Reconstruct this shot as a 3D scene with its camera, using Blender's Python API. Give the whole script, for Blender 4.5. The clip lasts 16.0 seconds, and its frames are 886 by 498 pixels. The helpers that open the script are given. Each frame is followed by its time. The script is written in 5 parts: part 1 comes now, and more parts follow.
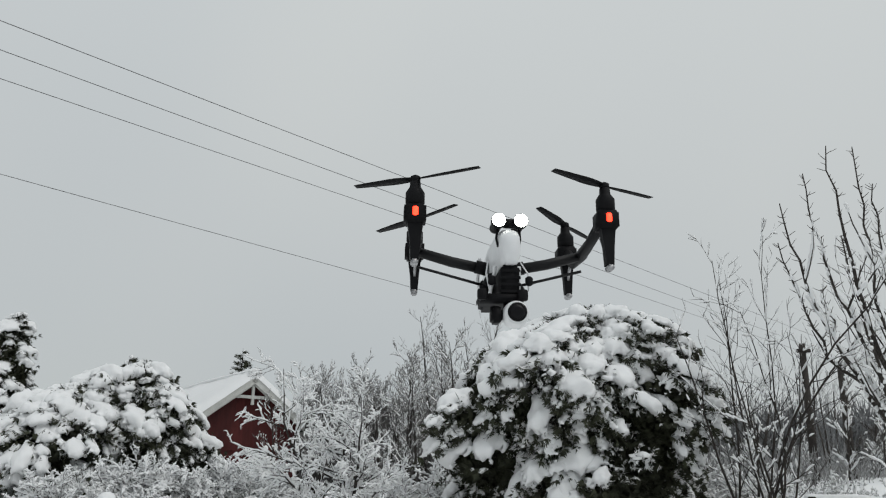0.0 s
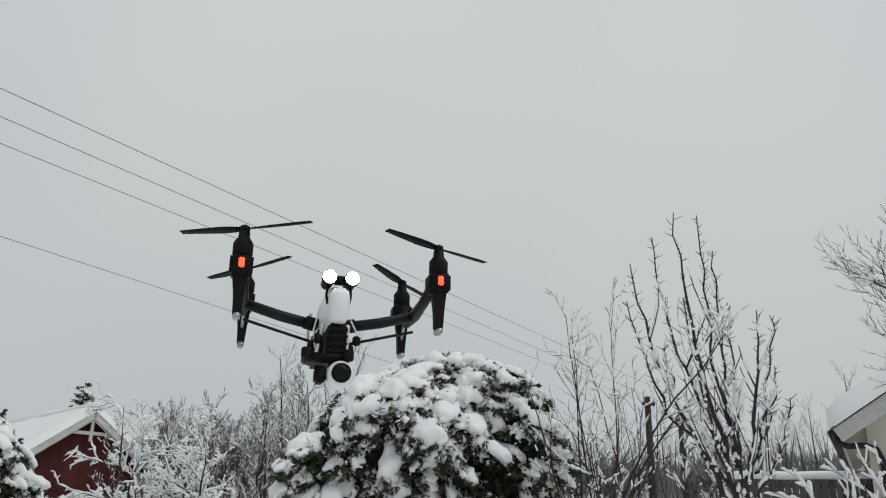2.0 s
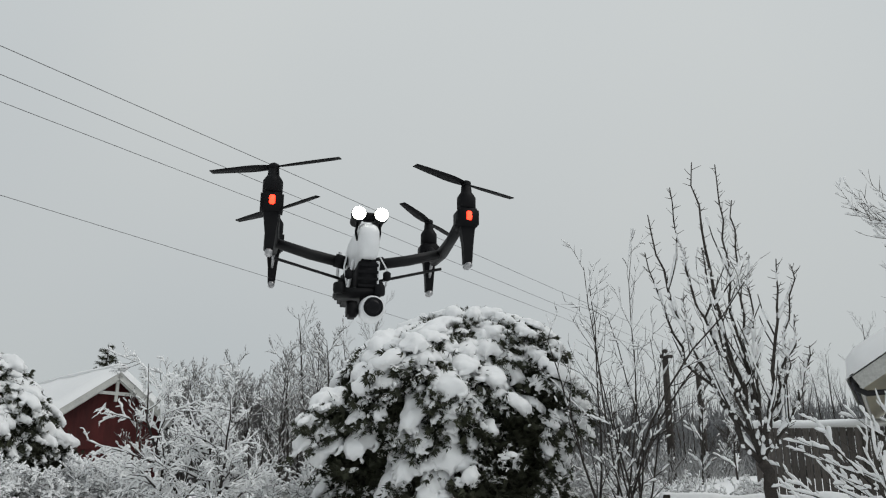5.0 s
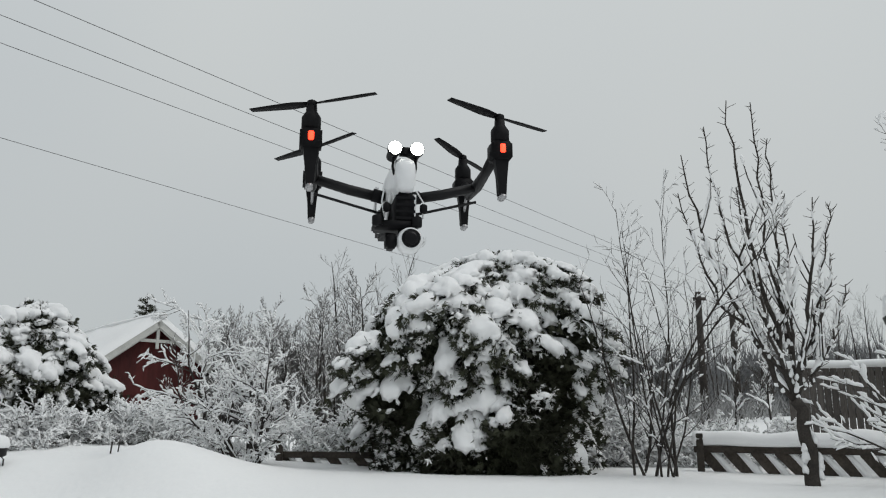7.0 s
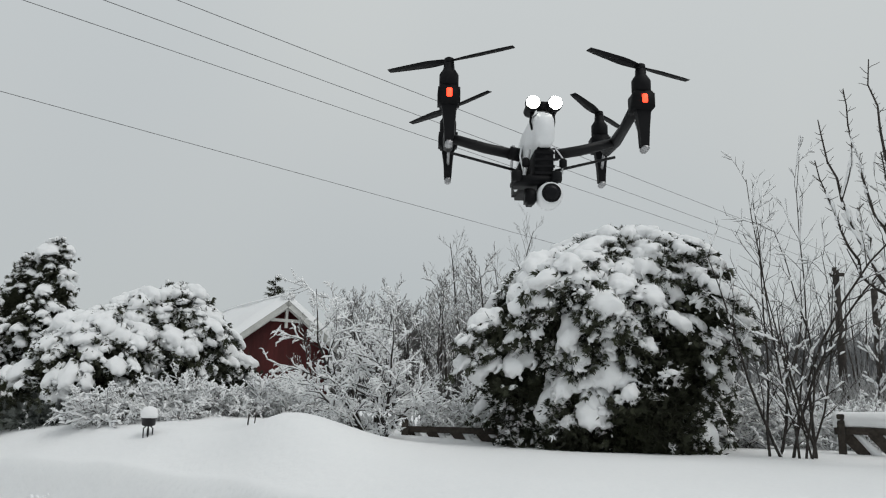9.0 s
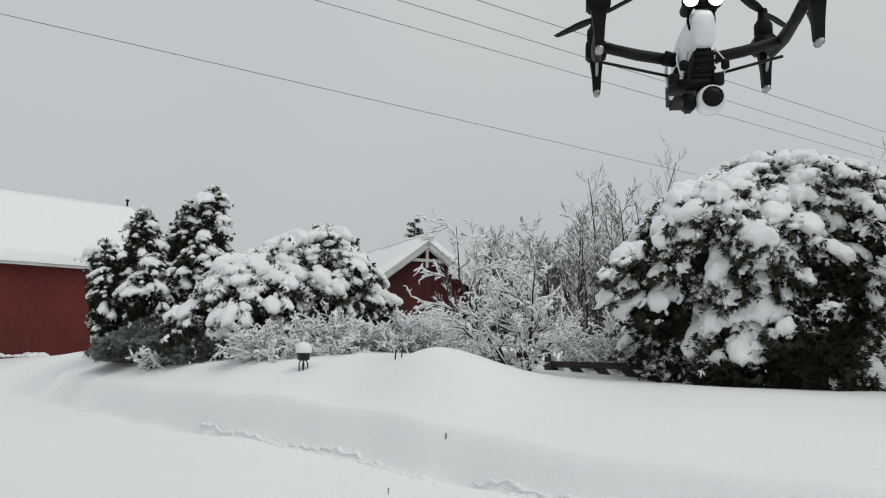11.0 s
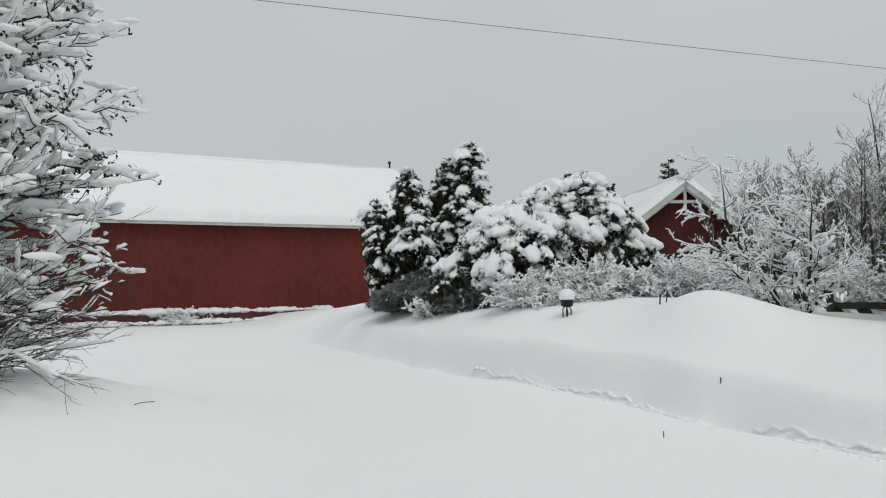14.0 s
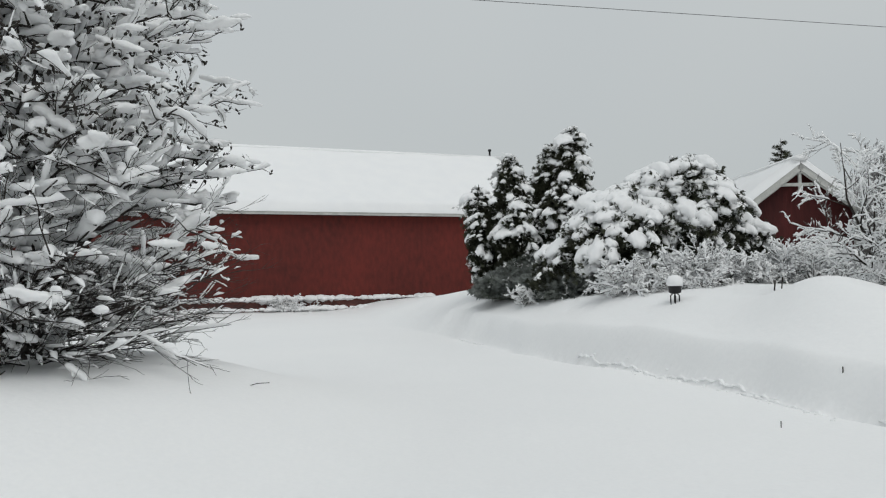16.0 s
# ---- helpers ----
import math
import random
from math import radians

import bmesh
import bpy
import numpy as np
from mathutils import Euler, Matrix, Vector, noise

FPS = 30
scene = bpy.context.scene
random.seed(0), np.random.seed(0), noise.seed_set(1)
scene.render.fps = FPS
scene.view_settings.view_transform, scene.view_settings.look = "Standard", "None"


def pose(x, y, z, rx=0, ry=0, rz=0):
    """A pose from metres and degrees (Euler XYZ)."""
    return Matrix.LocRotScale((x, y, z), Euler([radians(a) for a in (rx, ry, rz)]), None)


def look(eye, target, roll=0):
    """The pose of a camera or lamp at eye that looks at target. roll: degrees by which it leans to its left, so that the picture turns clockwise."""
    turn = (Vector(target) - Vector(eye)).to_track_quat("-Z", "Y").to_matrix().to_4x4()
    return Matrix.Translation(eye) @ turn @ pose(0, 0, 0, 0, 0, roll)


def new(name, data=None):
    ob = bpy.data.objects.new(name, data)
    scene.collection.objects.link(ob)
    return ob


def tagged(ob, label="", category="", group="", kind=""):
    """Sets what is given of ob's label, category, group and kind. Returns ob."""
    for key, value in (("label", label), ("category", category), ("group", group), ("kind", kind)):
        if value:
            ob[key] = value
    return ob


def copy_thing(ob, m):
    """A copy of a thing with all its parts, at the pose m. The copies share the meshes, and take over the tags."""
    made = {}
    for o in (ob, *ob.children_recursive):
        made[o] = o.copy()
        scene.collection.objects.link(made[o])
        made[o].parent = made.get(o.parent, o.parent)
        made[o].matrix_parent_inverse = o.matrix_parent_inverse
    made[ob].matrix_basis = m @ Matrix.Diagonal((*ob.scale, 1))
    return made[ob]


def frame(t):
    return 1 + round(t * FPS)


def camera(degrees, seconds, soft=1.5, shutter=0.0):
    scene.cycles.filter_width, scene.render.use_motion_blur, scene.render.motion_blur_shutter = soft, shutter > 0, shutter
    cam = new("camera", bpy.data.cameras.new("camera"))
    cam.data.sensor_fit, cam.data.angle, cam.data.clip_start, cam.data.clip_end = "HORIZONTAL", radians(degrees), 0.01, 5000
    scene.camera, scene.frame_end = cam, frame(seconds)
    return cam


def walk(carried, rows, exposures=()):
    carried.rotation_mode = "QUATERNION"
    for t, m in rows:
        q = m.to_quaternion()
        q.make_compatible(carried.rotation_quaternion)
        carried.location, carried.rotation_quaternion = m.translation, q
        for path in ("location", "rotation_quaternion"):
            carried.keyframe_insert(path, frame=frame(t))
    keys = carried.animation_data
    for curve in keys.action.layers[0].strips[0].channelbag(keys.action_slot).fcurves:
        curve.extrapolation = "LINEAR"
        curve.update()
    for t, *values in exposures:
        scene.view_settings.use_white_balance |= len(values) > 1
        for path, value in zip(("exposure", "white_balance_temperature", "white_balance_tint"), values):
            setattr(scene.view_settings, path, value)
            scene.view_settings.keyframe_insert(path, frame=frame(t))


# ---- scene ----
cam = camera(57.6, 16.0, soft=1.15)
# seconds, x, y, z, yaw, pitch, roll: a hand-held turn on the spot
ROWS = [
    (0.0, 0.000, 0.000, 1.600, 6.13, 15.97, 0.81),
    (0.5, 0.012, 0.014, 1.631, 2.76, 18.31, 0.22),
    (1.0, 0.024, 0.013, 1.643, 1.85, 18.83, 1.34),
    (1.5, 0.056, 0.019, 1.651, -1.55, 19.25, 1.37),
    (2.0, 0.084, 0.021, 1.650, -3.55, 19.04, 1.42),
    (2.5, 0.084, 0.026, 1.640, -3.98, 18.83, 1.47),
    (3.0, 0.077, 0.028, 1.635, -3.89, 18.67, 1.25),
    (3.5, 0.069, 0.032, 1.629, -3.73, 18.16, 0.86),
    (4.0, 0.059, 0.035, 1.624, -3.47, 17.00, 0.79),
    (4.2, 0.053, 0.035, 1.620, -3.32, 16.79, 0.79),
    (6.3, 0.058, 0.017, 1.559, -1.17, 13.64, 0.46),
    (6.5, 0.057, 0.017, 1.557, -1.07, 13.06, 0.46),
    (7.0, 0.043, -0.011, 1.549, -0.26, 12.28, 0.34),
    (7.5, 0.020, -0.039, 1.547, 5.53, 11.96, 1.17),
    (8.0, 0.006, -0.044, 1.535, 7.75, 11.45, 1.57),
    (8.2, 0.004, -0.042, 1.527, 7.78, 11.45, 1.43),
    (10.3, -0.041, 0.088, 1.466, 10.28, 7.50, 0.22),
    (10.5, -0.044, 0.077, 1.465, 11.44, 6.91, 0.38),
    (11.0, -0.049, 0.046, 1.451, 17.93, 6.35, 0.89),
    (11.5, -0.042, 0.007, 1.433, 21.86, 4.12, 0.31),
    (12.0, -0.063, -0.019, 1.436, 25.10, 2.97, 0.05),
    (12.5, -0.073, -0.058, 1.436, 28.04, 2.91, -0.25),
    (13.0, -0.079, -0.057, 1.444, 30.60, 2.92, -1.13),
    (13.5, -0.093, -0.083, 1.445, 33.33, 2.95, -1.28),
    (14.0, -0.108, -0.104, 1.436, 35.67, 2.64, -0.77),
    (14.5, -0.112, -0.098, 1.429, 37.05, 2.64, -1.04),
    (15.0, -0.124, -0.100, 1.417, 38.79, 2.19, -1.17),
    (15.5, -0.140, -0.119, 1.412, 41.23, 1.75, -0.95),
    (16.0, -0.146, -0.139, 1.405, 42.77, 1.92, -0.88),
]
walk(cam, [(t, pose(x, y, z, 90 + pitch, 0, yaw) @ pose(0, 0, 0, 0, 0, roll)) for t, x, y, z, yaw, pitch, roll in ROWS],
     exposures=[(0.0, 0.0), (16.0, 0.0)])

# ---- world and sun: an even overcast sky ----
world = bpy.data.worlds.new("overcast")
scene.world = world
world.use_nodes = True
wn, wl = world.node_tree.nodes, world.node_tree.links
wn.clear()
w_out = wn.new("ShaderNodeOutputWorld")
w_bg = wn.new("ShaderNodeBackground")
w_sky = wn.new("ShaderNodeTexSky")
w_sky.sky_type, w_sky.sun_disc = "NISHITA", False
w_sky.sun_elevation, w_sky.sun_rotation = radians(58), radians(112)
w_gain = wn.new("ShaderNodeMixRGB")
w_gain.blend_type, w_gain.inputs[0].default_value = "MULTIPLY", 1.0
w_gain.inputs[2].default_value = (0.10, 0.10, 0.10, 1)
w_co = wn.new("ShaderNodeTexCoord")
w_noise = wn.new("ShaderNodeTexNoise")
w_noise.inputs["Scale"].default_value, w_noise.inputs["Detail"].default_value = 1.1, 2.0
w_ramp = wn.new("ShaderNodeValToRGB")
w_ramp.color_ramp.elements[0].position, w_ramp.color_ramp.elements[1].position = 0.3, 0.7
w_ramp.color_ramp.elements[0].color = (0.505, 0.543, 0.56, 1)
w_ramp.color_ramp.elements[1].color = (0.585, 0.61, 0.603, 1)
w_mix = wn.new("ShaderNodeMixRGB")
w_mix.inputs[0].default_value = 0.93
wl.new(w_co.outputs["Generated"], w_noise.inputs["Vector"])
wl.new(w_noise.outputs["Fac"], w_ramp.inputs["Fac"])
wl.new(w_sky.outputs[0], w_gain.inputs[1])
wl.new(w_gain.outputs[0], w_mix.inputs[1])
wl.new(w_ramp.outputs[0], w_mix.inputs[2])
w_sep = wn.new("ShaderNodeSeparateXYZ")
w_rise = wn.new("ShaderNodeMapRange")
w_rise.inputs["From Min"].default_value, w_rise.inputs["From Max"].default_value = 0.08, 0.60
w_rise.inputs["To Min"].default_value, w_rise.inputs["To Max"].default_value = 0.91, 1.09
w_fade = wn.new("ShaderNodeVectorMath")
w_fade.operation = "SCALE"
wl.new(w_co.outputs["Generated"], w_sep.inputs[0])
wl.new(w_sep.outputs["Z"], w_rise.inputs["Value"])
wl.new(w_mix.outputs[0], w_fade.inputs[0])
wl.new(w_rise.outputs[0], w_fade.inputs["Scale"])
wl.new(w_fade.outputs[0], w_bg.inputs["Color"])
w_bg.inputs["Strength"].default_value = 1.0
wl.new(w_bg.outputs[0], w_out.inputs[0])
sun_data = bpy.data.lights.new("sun", "SUN")
sun_data.energy, sun_data.angle, sun_data.color = 0.78, radians(35), (1.0, 0.98, 0.95)
sun = new("sun", sun_data)
sun.matrix_world = look((20, 4, 34), (0, 12, 0))


# ---- materials ----
def material(name, base, rough=0.7, metal=0.0, dark=None, scale=4.0, fine=40.0, bump=0.2, bump_scale=30.0, dist=0.01, per_object=0.0, stretch=None, spec=0.3):
    m = bpy.data.materials.new(name)
    m.use_nodes = True
    n, l = m.node_tree.nodes, m.node_tree.links
    b = n["Principled BSDF"]
    b.inputs["Roughness"].default_value, b.inputs["Metallic"].default_value = rough, metal
    b.inputs["Specular IOR Level"].default_value = spec
    co = n.new("ShaderNodeTexCoord")
    vec = co.outputs["Object"]
    if stretch:
        mp = n.new("ShaderNodeMapping")
        mp.inputs["Scale"].default_value = stretch
        l.new(vec, mp.inputs[0])
        vec = mp.outputs[0]
    dark = dark or tuple(c * 0.7 for c in base)
    n1, n2 = n.new("ShaderNodeTexNoise"), n.new("ShaderNodeTexNoise")
    n1.inputs["Scale"].default_value, n1.inputs["Detail"].default_value = scale, 4
    n2.inputs["Scale"].default_value, n2.inputs["Detail"].default_value = fine, 3
    l.new(vec, n1.inputs["Vector"]), l.new(vec, n2.inputs["Vector"])
    add = n.new("ShaderNodeMath")
    add.operation = "ADD"
    l.new(n1.outputs["Fac"], add.inputs[0]), l.new(n2.outputs["Fac"], add.inputs[1])
    ramp = n.new("ShaderNodeMapRange")
    ramp.inputs["From Min"].default_value, ramp.inputs["From Max"].default_value = 0.7, 1.3
    l.new(add.outputs[0], ramp.inputs["Value"])
    mix = n.new("ShaderNodeMixRGB")
    mix.inputs[1].default_value, mix.inputs[2].default_value = (*dark, 1), (*base, 1)
    l.new(ramp.outputs[0], mix.inputs[0])
    out = mix.outputs[0]
    if per_object:
        info, hsv, mr = n.new("ShaderNodeObjectInfo"), n.new("ShaderNodeHueSaturation"), n.new("ShaderNodeMapRange")
        mr.inputs["To Min"].default_value, mr.inputs["To Max"].default_value = 1 - per_object, 1 + per_object
        l.new(info.outputs["Random"], mr.inputs["Value"]), l.new(mr.outputs[0], hsv.inputs["Value"]), l.new(out, hsv.inputs["Color"])
        out = hsv.outputs[0]
    l.new(out, b.inputs["Base Color"])
    if bump:
        n3, bp = n.new("ShaderNodeTexNoise"), n.new("ShaderNodeBump")
        n3.inputs["Scale"].default_value, n3.inputs["Detail"].default_value = bump_scale, 4
        bp.inputs["Strength"].default_value, bp.inputs["Distance"].default_value = bump, dist
        l.new(vec, n3.inputs["Vector"]), l.new(n3.outputs["Fac"], bp.inputs["Height"]), l.new(bp.outputs[0], b.inputs["Normal"])
    return m


def glow(name, colour, strength):
    m = bpy.data.materials.new(name)
    m.use_nodes = True
    b = m.node_tree.nodes["Principled BSDF"]
    b.inputs["Base Color"].default_value = (*colour, 1)
    b.inputs["Emission Color"].default_value, b.inputs["Emission Strength"].default_value = (*colour, 1), strength
    return m


SNOW = material("snow", (0.885, 0.888, 0.885), 0.65, dark=(0.845, 0.852, 0.86), scale=1.5, fine=60, bump=0.35, bump_scale=45, dist=0.01, spec=0.2)
GROUND = material("snow_ground", (0.89, 0.893, 0.89), 0.7, dark=(0.855, 0.862, 0.865), scale=0.35, fine=25, bump=0.5, bump_scale=7, dist=0.025, spec=0.2)
NEEDLE = material("evergreen_needles", (0.050, 0.055, 0.030), 0.75, dark=(0.017, 0.018, 0.012), scale=2.0, fine=25, bump=0.0)
DUSTED = material("dusted_needles", (0.30, 0.32, 0.31), 0.8, dark=(0.05, 0.06, 0.045), scale=1.5, fine=9, bump=0.0)
BARK = material("wet_bark", (0.060, 0.052, 0.046), 0.85, dark=(0.022, 0.019, 0.017), scale=8, fine=60, bump=0.5, bump_scale=60, dist=0.004)
TWIG = material("grey_brown_twigs", (0.10, 0.088, 0.078), 0.85, dark=(0.04, 0.035, 0.031), scale=3, fine=30, bump=0.0)
FROST = material("frosted_far_twigs", (0.55, 0.56, 0.56), 0.85, dark=(0.15, 0.14, 0.135), scale=1.2, fine=12, bump=0.0)
THICKET = material("frosted_thicket_twigs", (0.27, 0.265, 0.26), 0.85, dark=(0.085, 0.078, 0.072), scale=1.5, fine=14, bump=0.0)
# distance haze is put into this flat grey; the air itself is clear
FARTREE = material("haze_tinted_far_trees", (0.27, 0.275, 0.28), 0.9, dark=(0.13, 0.13, 0.132), scale=0.5, fine=4, bump=0.0)
RED = material("red_barn_paint", (0.138, 0.021, 0.015), 0.75, dark=(0.066, 0.013, 0.010), scale=0.35, fine=5, bump=0.3, bump_scale=9, dist=0.01, stretch=(1, 1, 0.5))
REDDARK = material("dark_red_shed_paint", (0.078, 0.014, 0.013), 0.75, dark=(0.04, 0.008, 0.008), scale=1.0, fine=9, bump=0.4, bump_scale=9, dist=0.02, stretch=(1, 1, 0.15), per_object=0.12)
WHITE = material("white_painted_wood", (0.62, 0.62, 0.59), 0.6, dark=(0.42, 0.42, 0.40), scale=3, fine=30, bump=0.2)
CREAM = material("cream_render", (0.66, 0.63, 0.55), 0.8, dark=(0.58, 0.55, 0.47), scale=1, fine=30, bump=0.3)
BLACK = material("black_metal", (0.018, 0.018, 0.02), 0.45, dark=(0.01, 0.01, 0.011), bump=0.05)
GREYWOOD = material("weathered_grey_boards", (0.15, 0.135, 0.125), 0.85, dark=(0.065, 0.058, 0.053), scale=2, fine=25, bump=0.5, bump_scale=25, stretch=(3, 3, 0.3), per_object=0.25)
OLDWOOD = material("dark_old_wood", (0.085, 0.070, 0.058), 0.85, dark=(0.035, 0.03, 0.025), scale=2, fine=25, bump=0.4, per_object=0.2)
ROOFING = material("dark_roofing", (0.06, 0.058, 0.056), 0.8, scale=2, fine=20)
BRICKS = material("brown_brick_plinth", (0.20, 0.085, 0.07), 0.85, dark=(0.10, 0.05, 0.045), scale=3, fine=18, bump=0.4, bump_scale=14)
WIRE = material("dull_wire", (0.16, 0.16, 0.165), 0.6, bump=0)
SHELL = material("white_plastic_shell", (0.78, 0.79, 0.80), 0.35, dark=(0.70, 0.71, 0.72), scale=6, bump=0.0, spec=0.5)
CARBON = material("black_carbon_tube", (0.013, 0.013, 0.014), 0.5, dark=(0.008, 0.008, 0.009), scale=60, fine=300, bump=0.1, bump_scale=300, dist=0.001, spec=0.2)
PLASTIC = material("black_plastic", (0.008, 0.008, 0.009), 0.6, dark=(0.005, 0.005, 0.006), scale=30, bump=0.05, bump_scale=200, dist=0.001, spec=0.12)
METAL = material("brushed_grey_metal", (0.45, 0.45, 0.46), 0.4, 0.8, scale=20, bump=0.05)
LENS = material("dark_lens_glass", (0.006, 0.006, 0.008), 0.25, dark=(0.004, 0.004, 0.005), bump=0, spec=0.15)
LED_RED = glow("red_light", (1.0, 0.05, 0.02), 3.0)
LED_WHITE = glow("white_light", (1.0, 1.0, 0.92), 9.0)
DRYLEAF = material("dark_dry_buds", (0.04, 0.036, 0.03), 0.8, bump=0)


# ---- building tools ----
class Mesh:
    """Gathers rings, tubes, boxes and lumps into one mesh."""

    def __init__(self):
        self.v, self.f, self.n = [], [], 0

    def add(self, verts, faces):
        self.v.append(np.asarray(verts, float).reshape(-1, 3))
        if isinstance(faces, np.ndarray):
            self.f.extend((faces + self.n).tolist())
        else:
            n = self.n
            self.f.extend([[i + n for i in face] for face in faces])
        self.n += len(self.v[-1])

    def tube(self, pts, radii, sides=5, flat=1.0, caps=True):
        pts = np.asarray(pts, float)
        radii = np.broadcast_to(np.asarray(radii, float), (len(pts),))
        tang = np.gradient(pts, axis=0)
        tang /= np.linalg.norm(tang, axis=1)[:, None] + 1e-9
        ref = np.array([0.0, 0.0, 1.0]) if abs(tang[:, 2]).mean() < 0.8 else np.array([0.0, 1.0, 0.0])
        a = np.cross(tang, ref)
        a /= np.linalg.norm(a, axis=1)[:, None] + 1e-9
        b = np.cross(a, tang)
        ang = np.arange(sides) * 2 * np.pi / sides
        ring = a[:, None, :] * np.cos(ang)[None, :, None] + b[:, None, :] * (np.sin(ang) * flat)[None, :, None]
        verts = pts[:, None, :] + ring * radii[:, None, None]
        n, faces = len(pts), []
        for i in range(n - 1):
            for j in range(sides):
                k = (j + 1) % sides
                faces.append((i * sides + j, i * sides + k, (i + 1) * sides + k, (i + 1) * sides + j))
        if caps:
            faces.append(tuple(range(sides))[::-1])
            faces.append(tuple((n - 1) * sides + j for j in range(sides)))
        self.add(verts.reshape(-1, 3), faces)

    def box(self, lo, hi, bevel=0.0, matrix=None):
        bm = bmesh.new()
        bmesh.ops.create_cube(bm, size=1.0)
        lo, hi = Vector(lo), Vector(hi)
        for v in bm.verts:
            v.co = Vector([(lo[i] + hi[i]) / 2 + v.co[i] * (hi[i] - lo[i]) for i in range(3)])
        if bevel:
            bmesh.ops.bevel(bm, geom=list(bm.edges), offset=bevel, segments=2, affect="EDGES")
        if matrix:
            bmesh.ops.transform(bm, matrix=matrix, verts=bm.verts)
        self.bm(bm)

    def bm(self, bm):
        bm.verts.ensure_lookup_table()
        bm.verts.index_update()
        self.add([v.co[:] for v in bm.verts], [[v.index for v in f.verts] for f in bm.faces])
        bm.free()

    def lathe(self, profile, sides=20, matrix=None):
        """profile: (radius, height) from bottom to top."""
        verts, faces = [], []
        for r, z in profile:
            for j in range(sides):
                verts.append((r * math.cos(j * 2 * math.pi / sides), r * math.sin(j * 2 * math.pi / sides), z))
        for i in range(len(profile) - 1):
            for j in range(sides):
                k = (j + 1) % sides
                faces.append((i * sides + j, i * sides + k, (i + 1) * sides + k, (i + 1) * sides + j))
        faces.append(tuple(range(sides))[::-1])
        faces.append(tuple((len(profile) - 1) * sides + j for j in range(sides)))
        if matrix:
            verts = [(matrix @ Vector(v))[:] for v in verts]
        self.add(verts, faces)

    def prism(self, outline, y0, y1):
        """An outline in x and z, pushed from y0 to y1."""
        n = len(outline)
        verts = [(x, y0, z) for x, z in outline] + [(x, y1, z) for x, z in outline]
        faces = [tuple(range(n)), tuple(range(2 * n - 1, n - 1, -1))]
        faces += [(i + n, (i + 1) % n + n, (i + 1) % n, i) for i in range(n)]
        self.add(verts, faces)

    def data(self, name, mat, smooth=True):
        me = bpy.data.meshes.new(name)
        me.from_pydata(np.concatenate(self.v).tolist() if self.v else [], [], self.f)
        me.materials.append(mat)
        if smooth:
            me.polygons.foreach_set("use_smooth", [True] * len(me.polygons))
        me.update()
        return me


def part(name, mesh, mat, parent, label="", smooth=True, at=None):
    ob = new(name, mesh.data(name, mat, smooth) if isinstance(mesh, Mesh) else mesh)
    ob.parent = parent
    if at is not None:
        ob.matrix_basis = at
    return tagged(ob, label)


def thing(name, m, label, category, group="", kind=""):
    ob = new(name)
    ob.empty_display_size = 0.2
    ob.matrix_world = m
    return tagged(ob, label, category, group, kind)


def lump_data(name, seed, detail=3, droop=0.35, fingers=0.7, mat=None):
    """A cap of settled snow, about one unit in radius: a round top, hanging fingers below, bowed down along +x."""
    bm = bmesh.new()
    bmesh.ops.create_icosphere(bm, subdivisions=detail, radius=1.0)
    off = Vector((seed * 7.3, seed * 3.1, seed * 5.7))
    for v in bm.verts:
        p = v.co.copy()
        k = 1 + 0.34 * noise.noise(p * 1.1 + off) + 0.20 * noise.noise(p * 2.6 + off) + 0.09 * noise.noise(p * 6 + off)
        q = p * k
        if p.z < 0.05:
            flat = Vector((p.x, p.y, 0))
            f = noise.noise(flat * 3.4 + off) + 0.5 * noise.noise(flat * 7.5 + off)
            q.z = q.z * (0.28 + fingers * max(0, f))
        else:
            q.z *= 0.62 + 0.15 * noise.noise(p * 1.7 - off)
        q.z -= droop * max(0, q.x) ** 2 * 0.8 + 0.12 * q.y * q.y
        v.co = q
    me = bpy.data.meshes.new(name)
    bm.to_mesh(me)
    bm.free()
    me.materials.append(mat or SNOW)
    me.polygons.foreach_set("use_smooth", [True] * len(me.polygons))
    return me


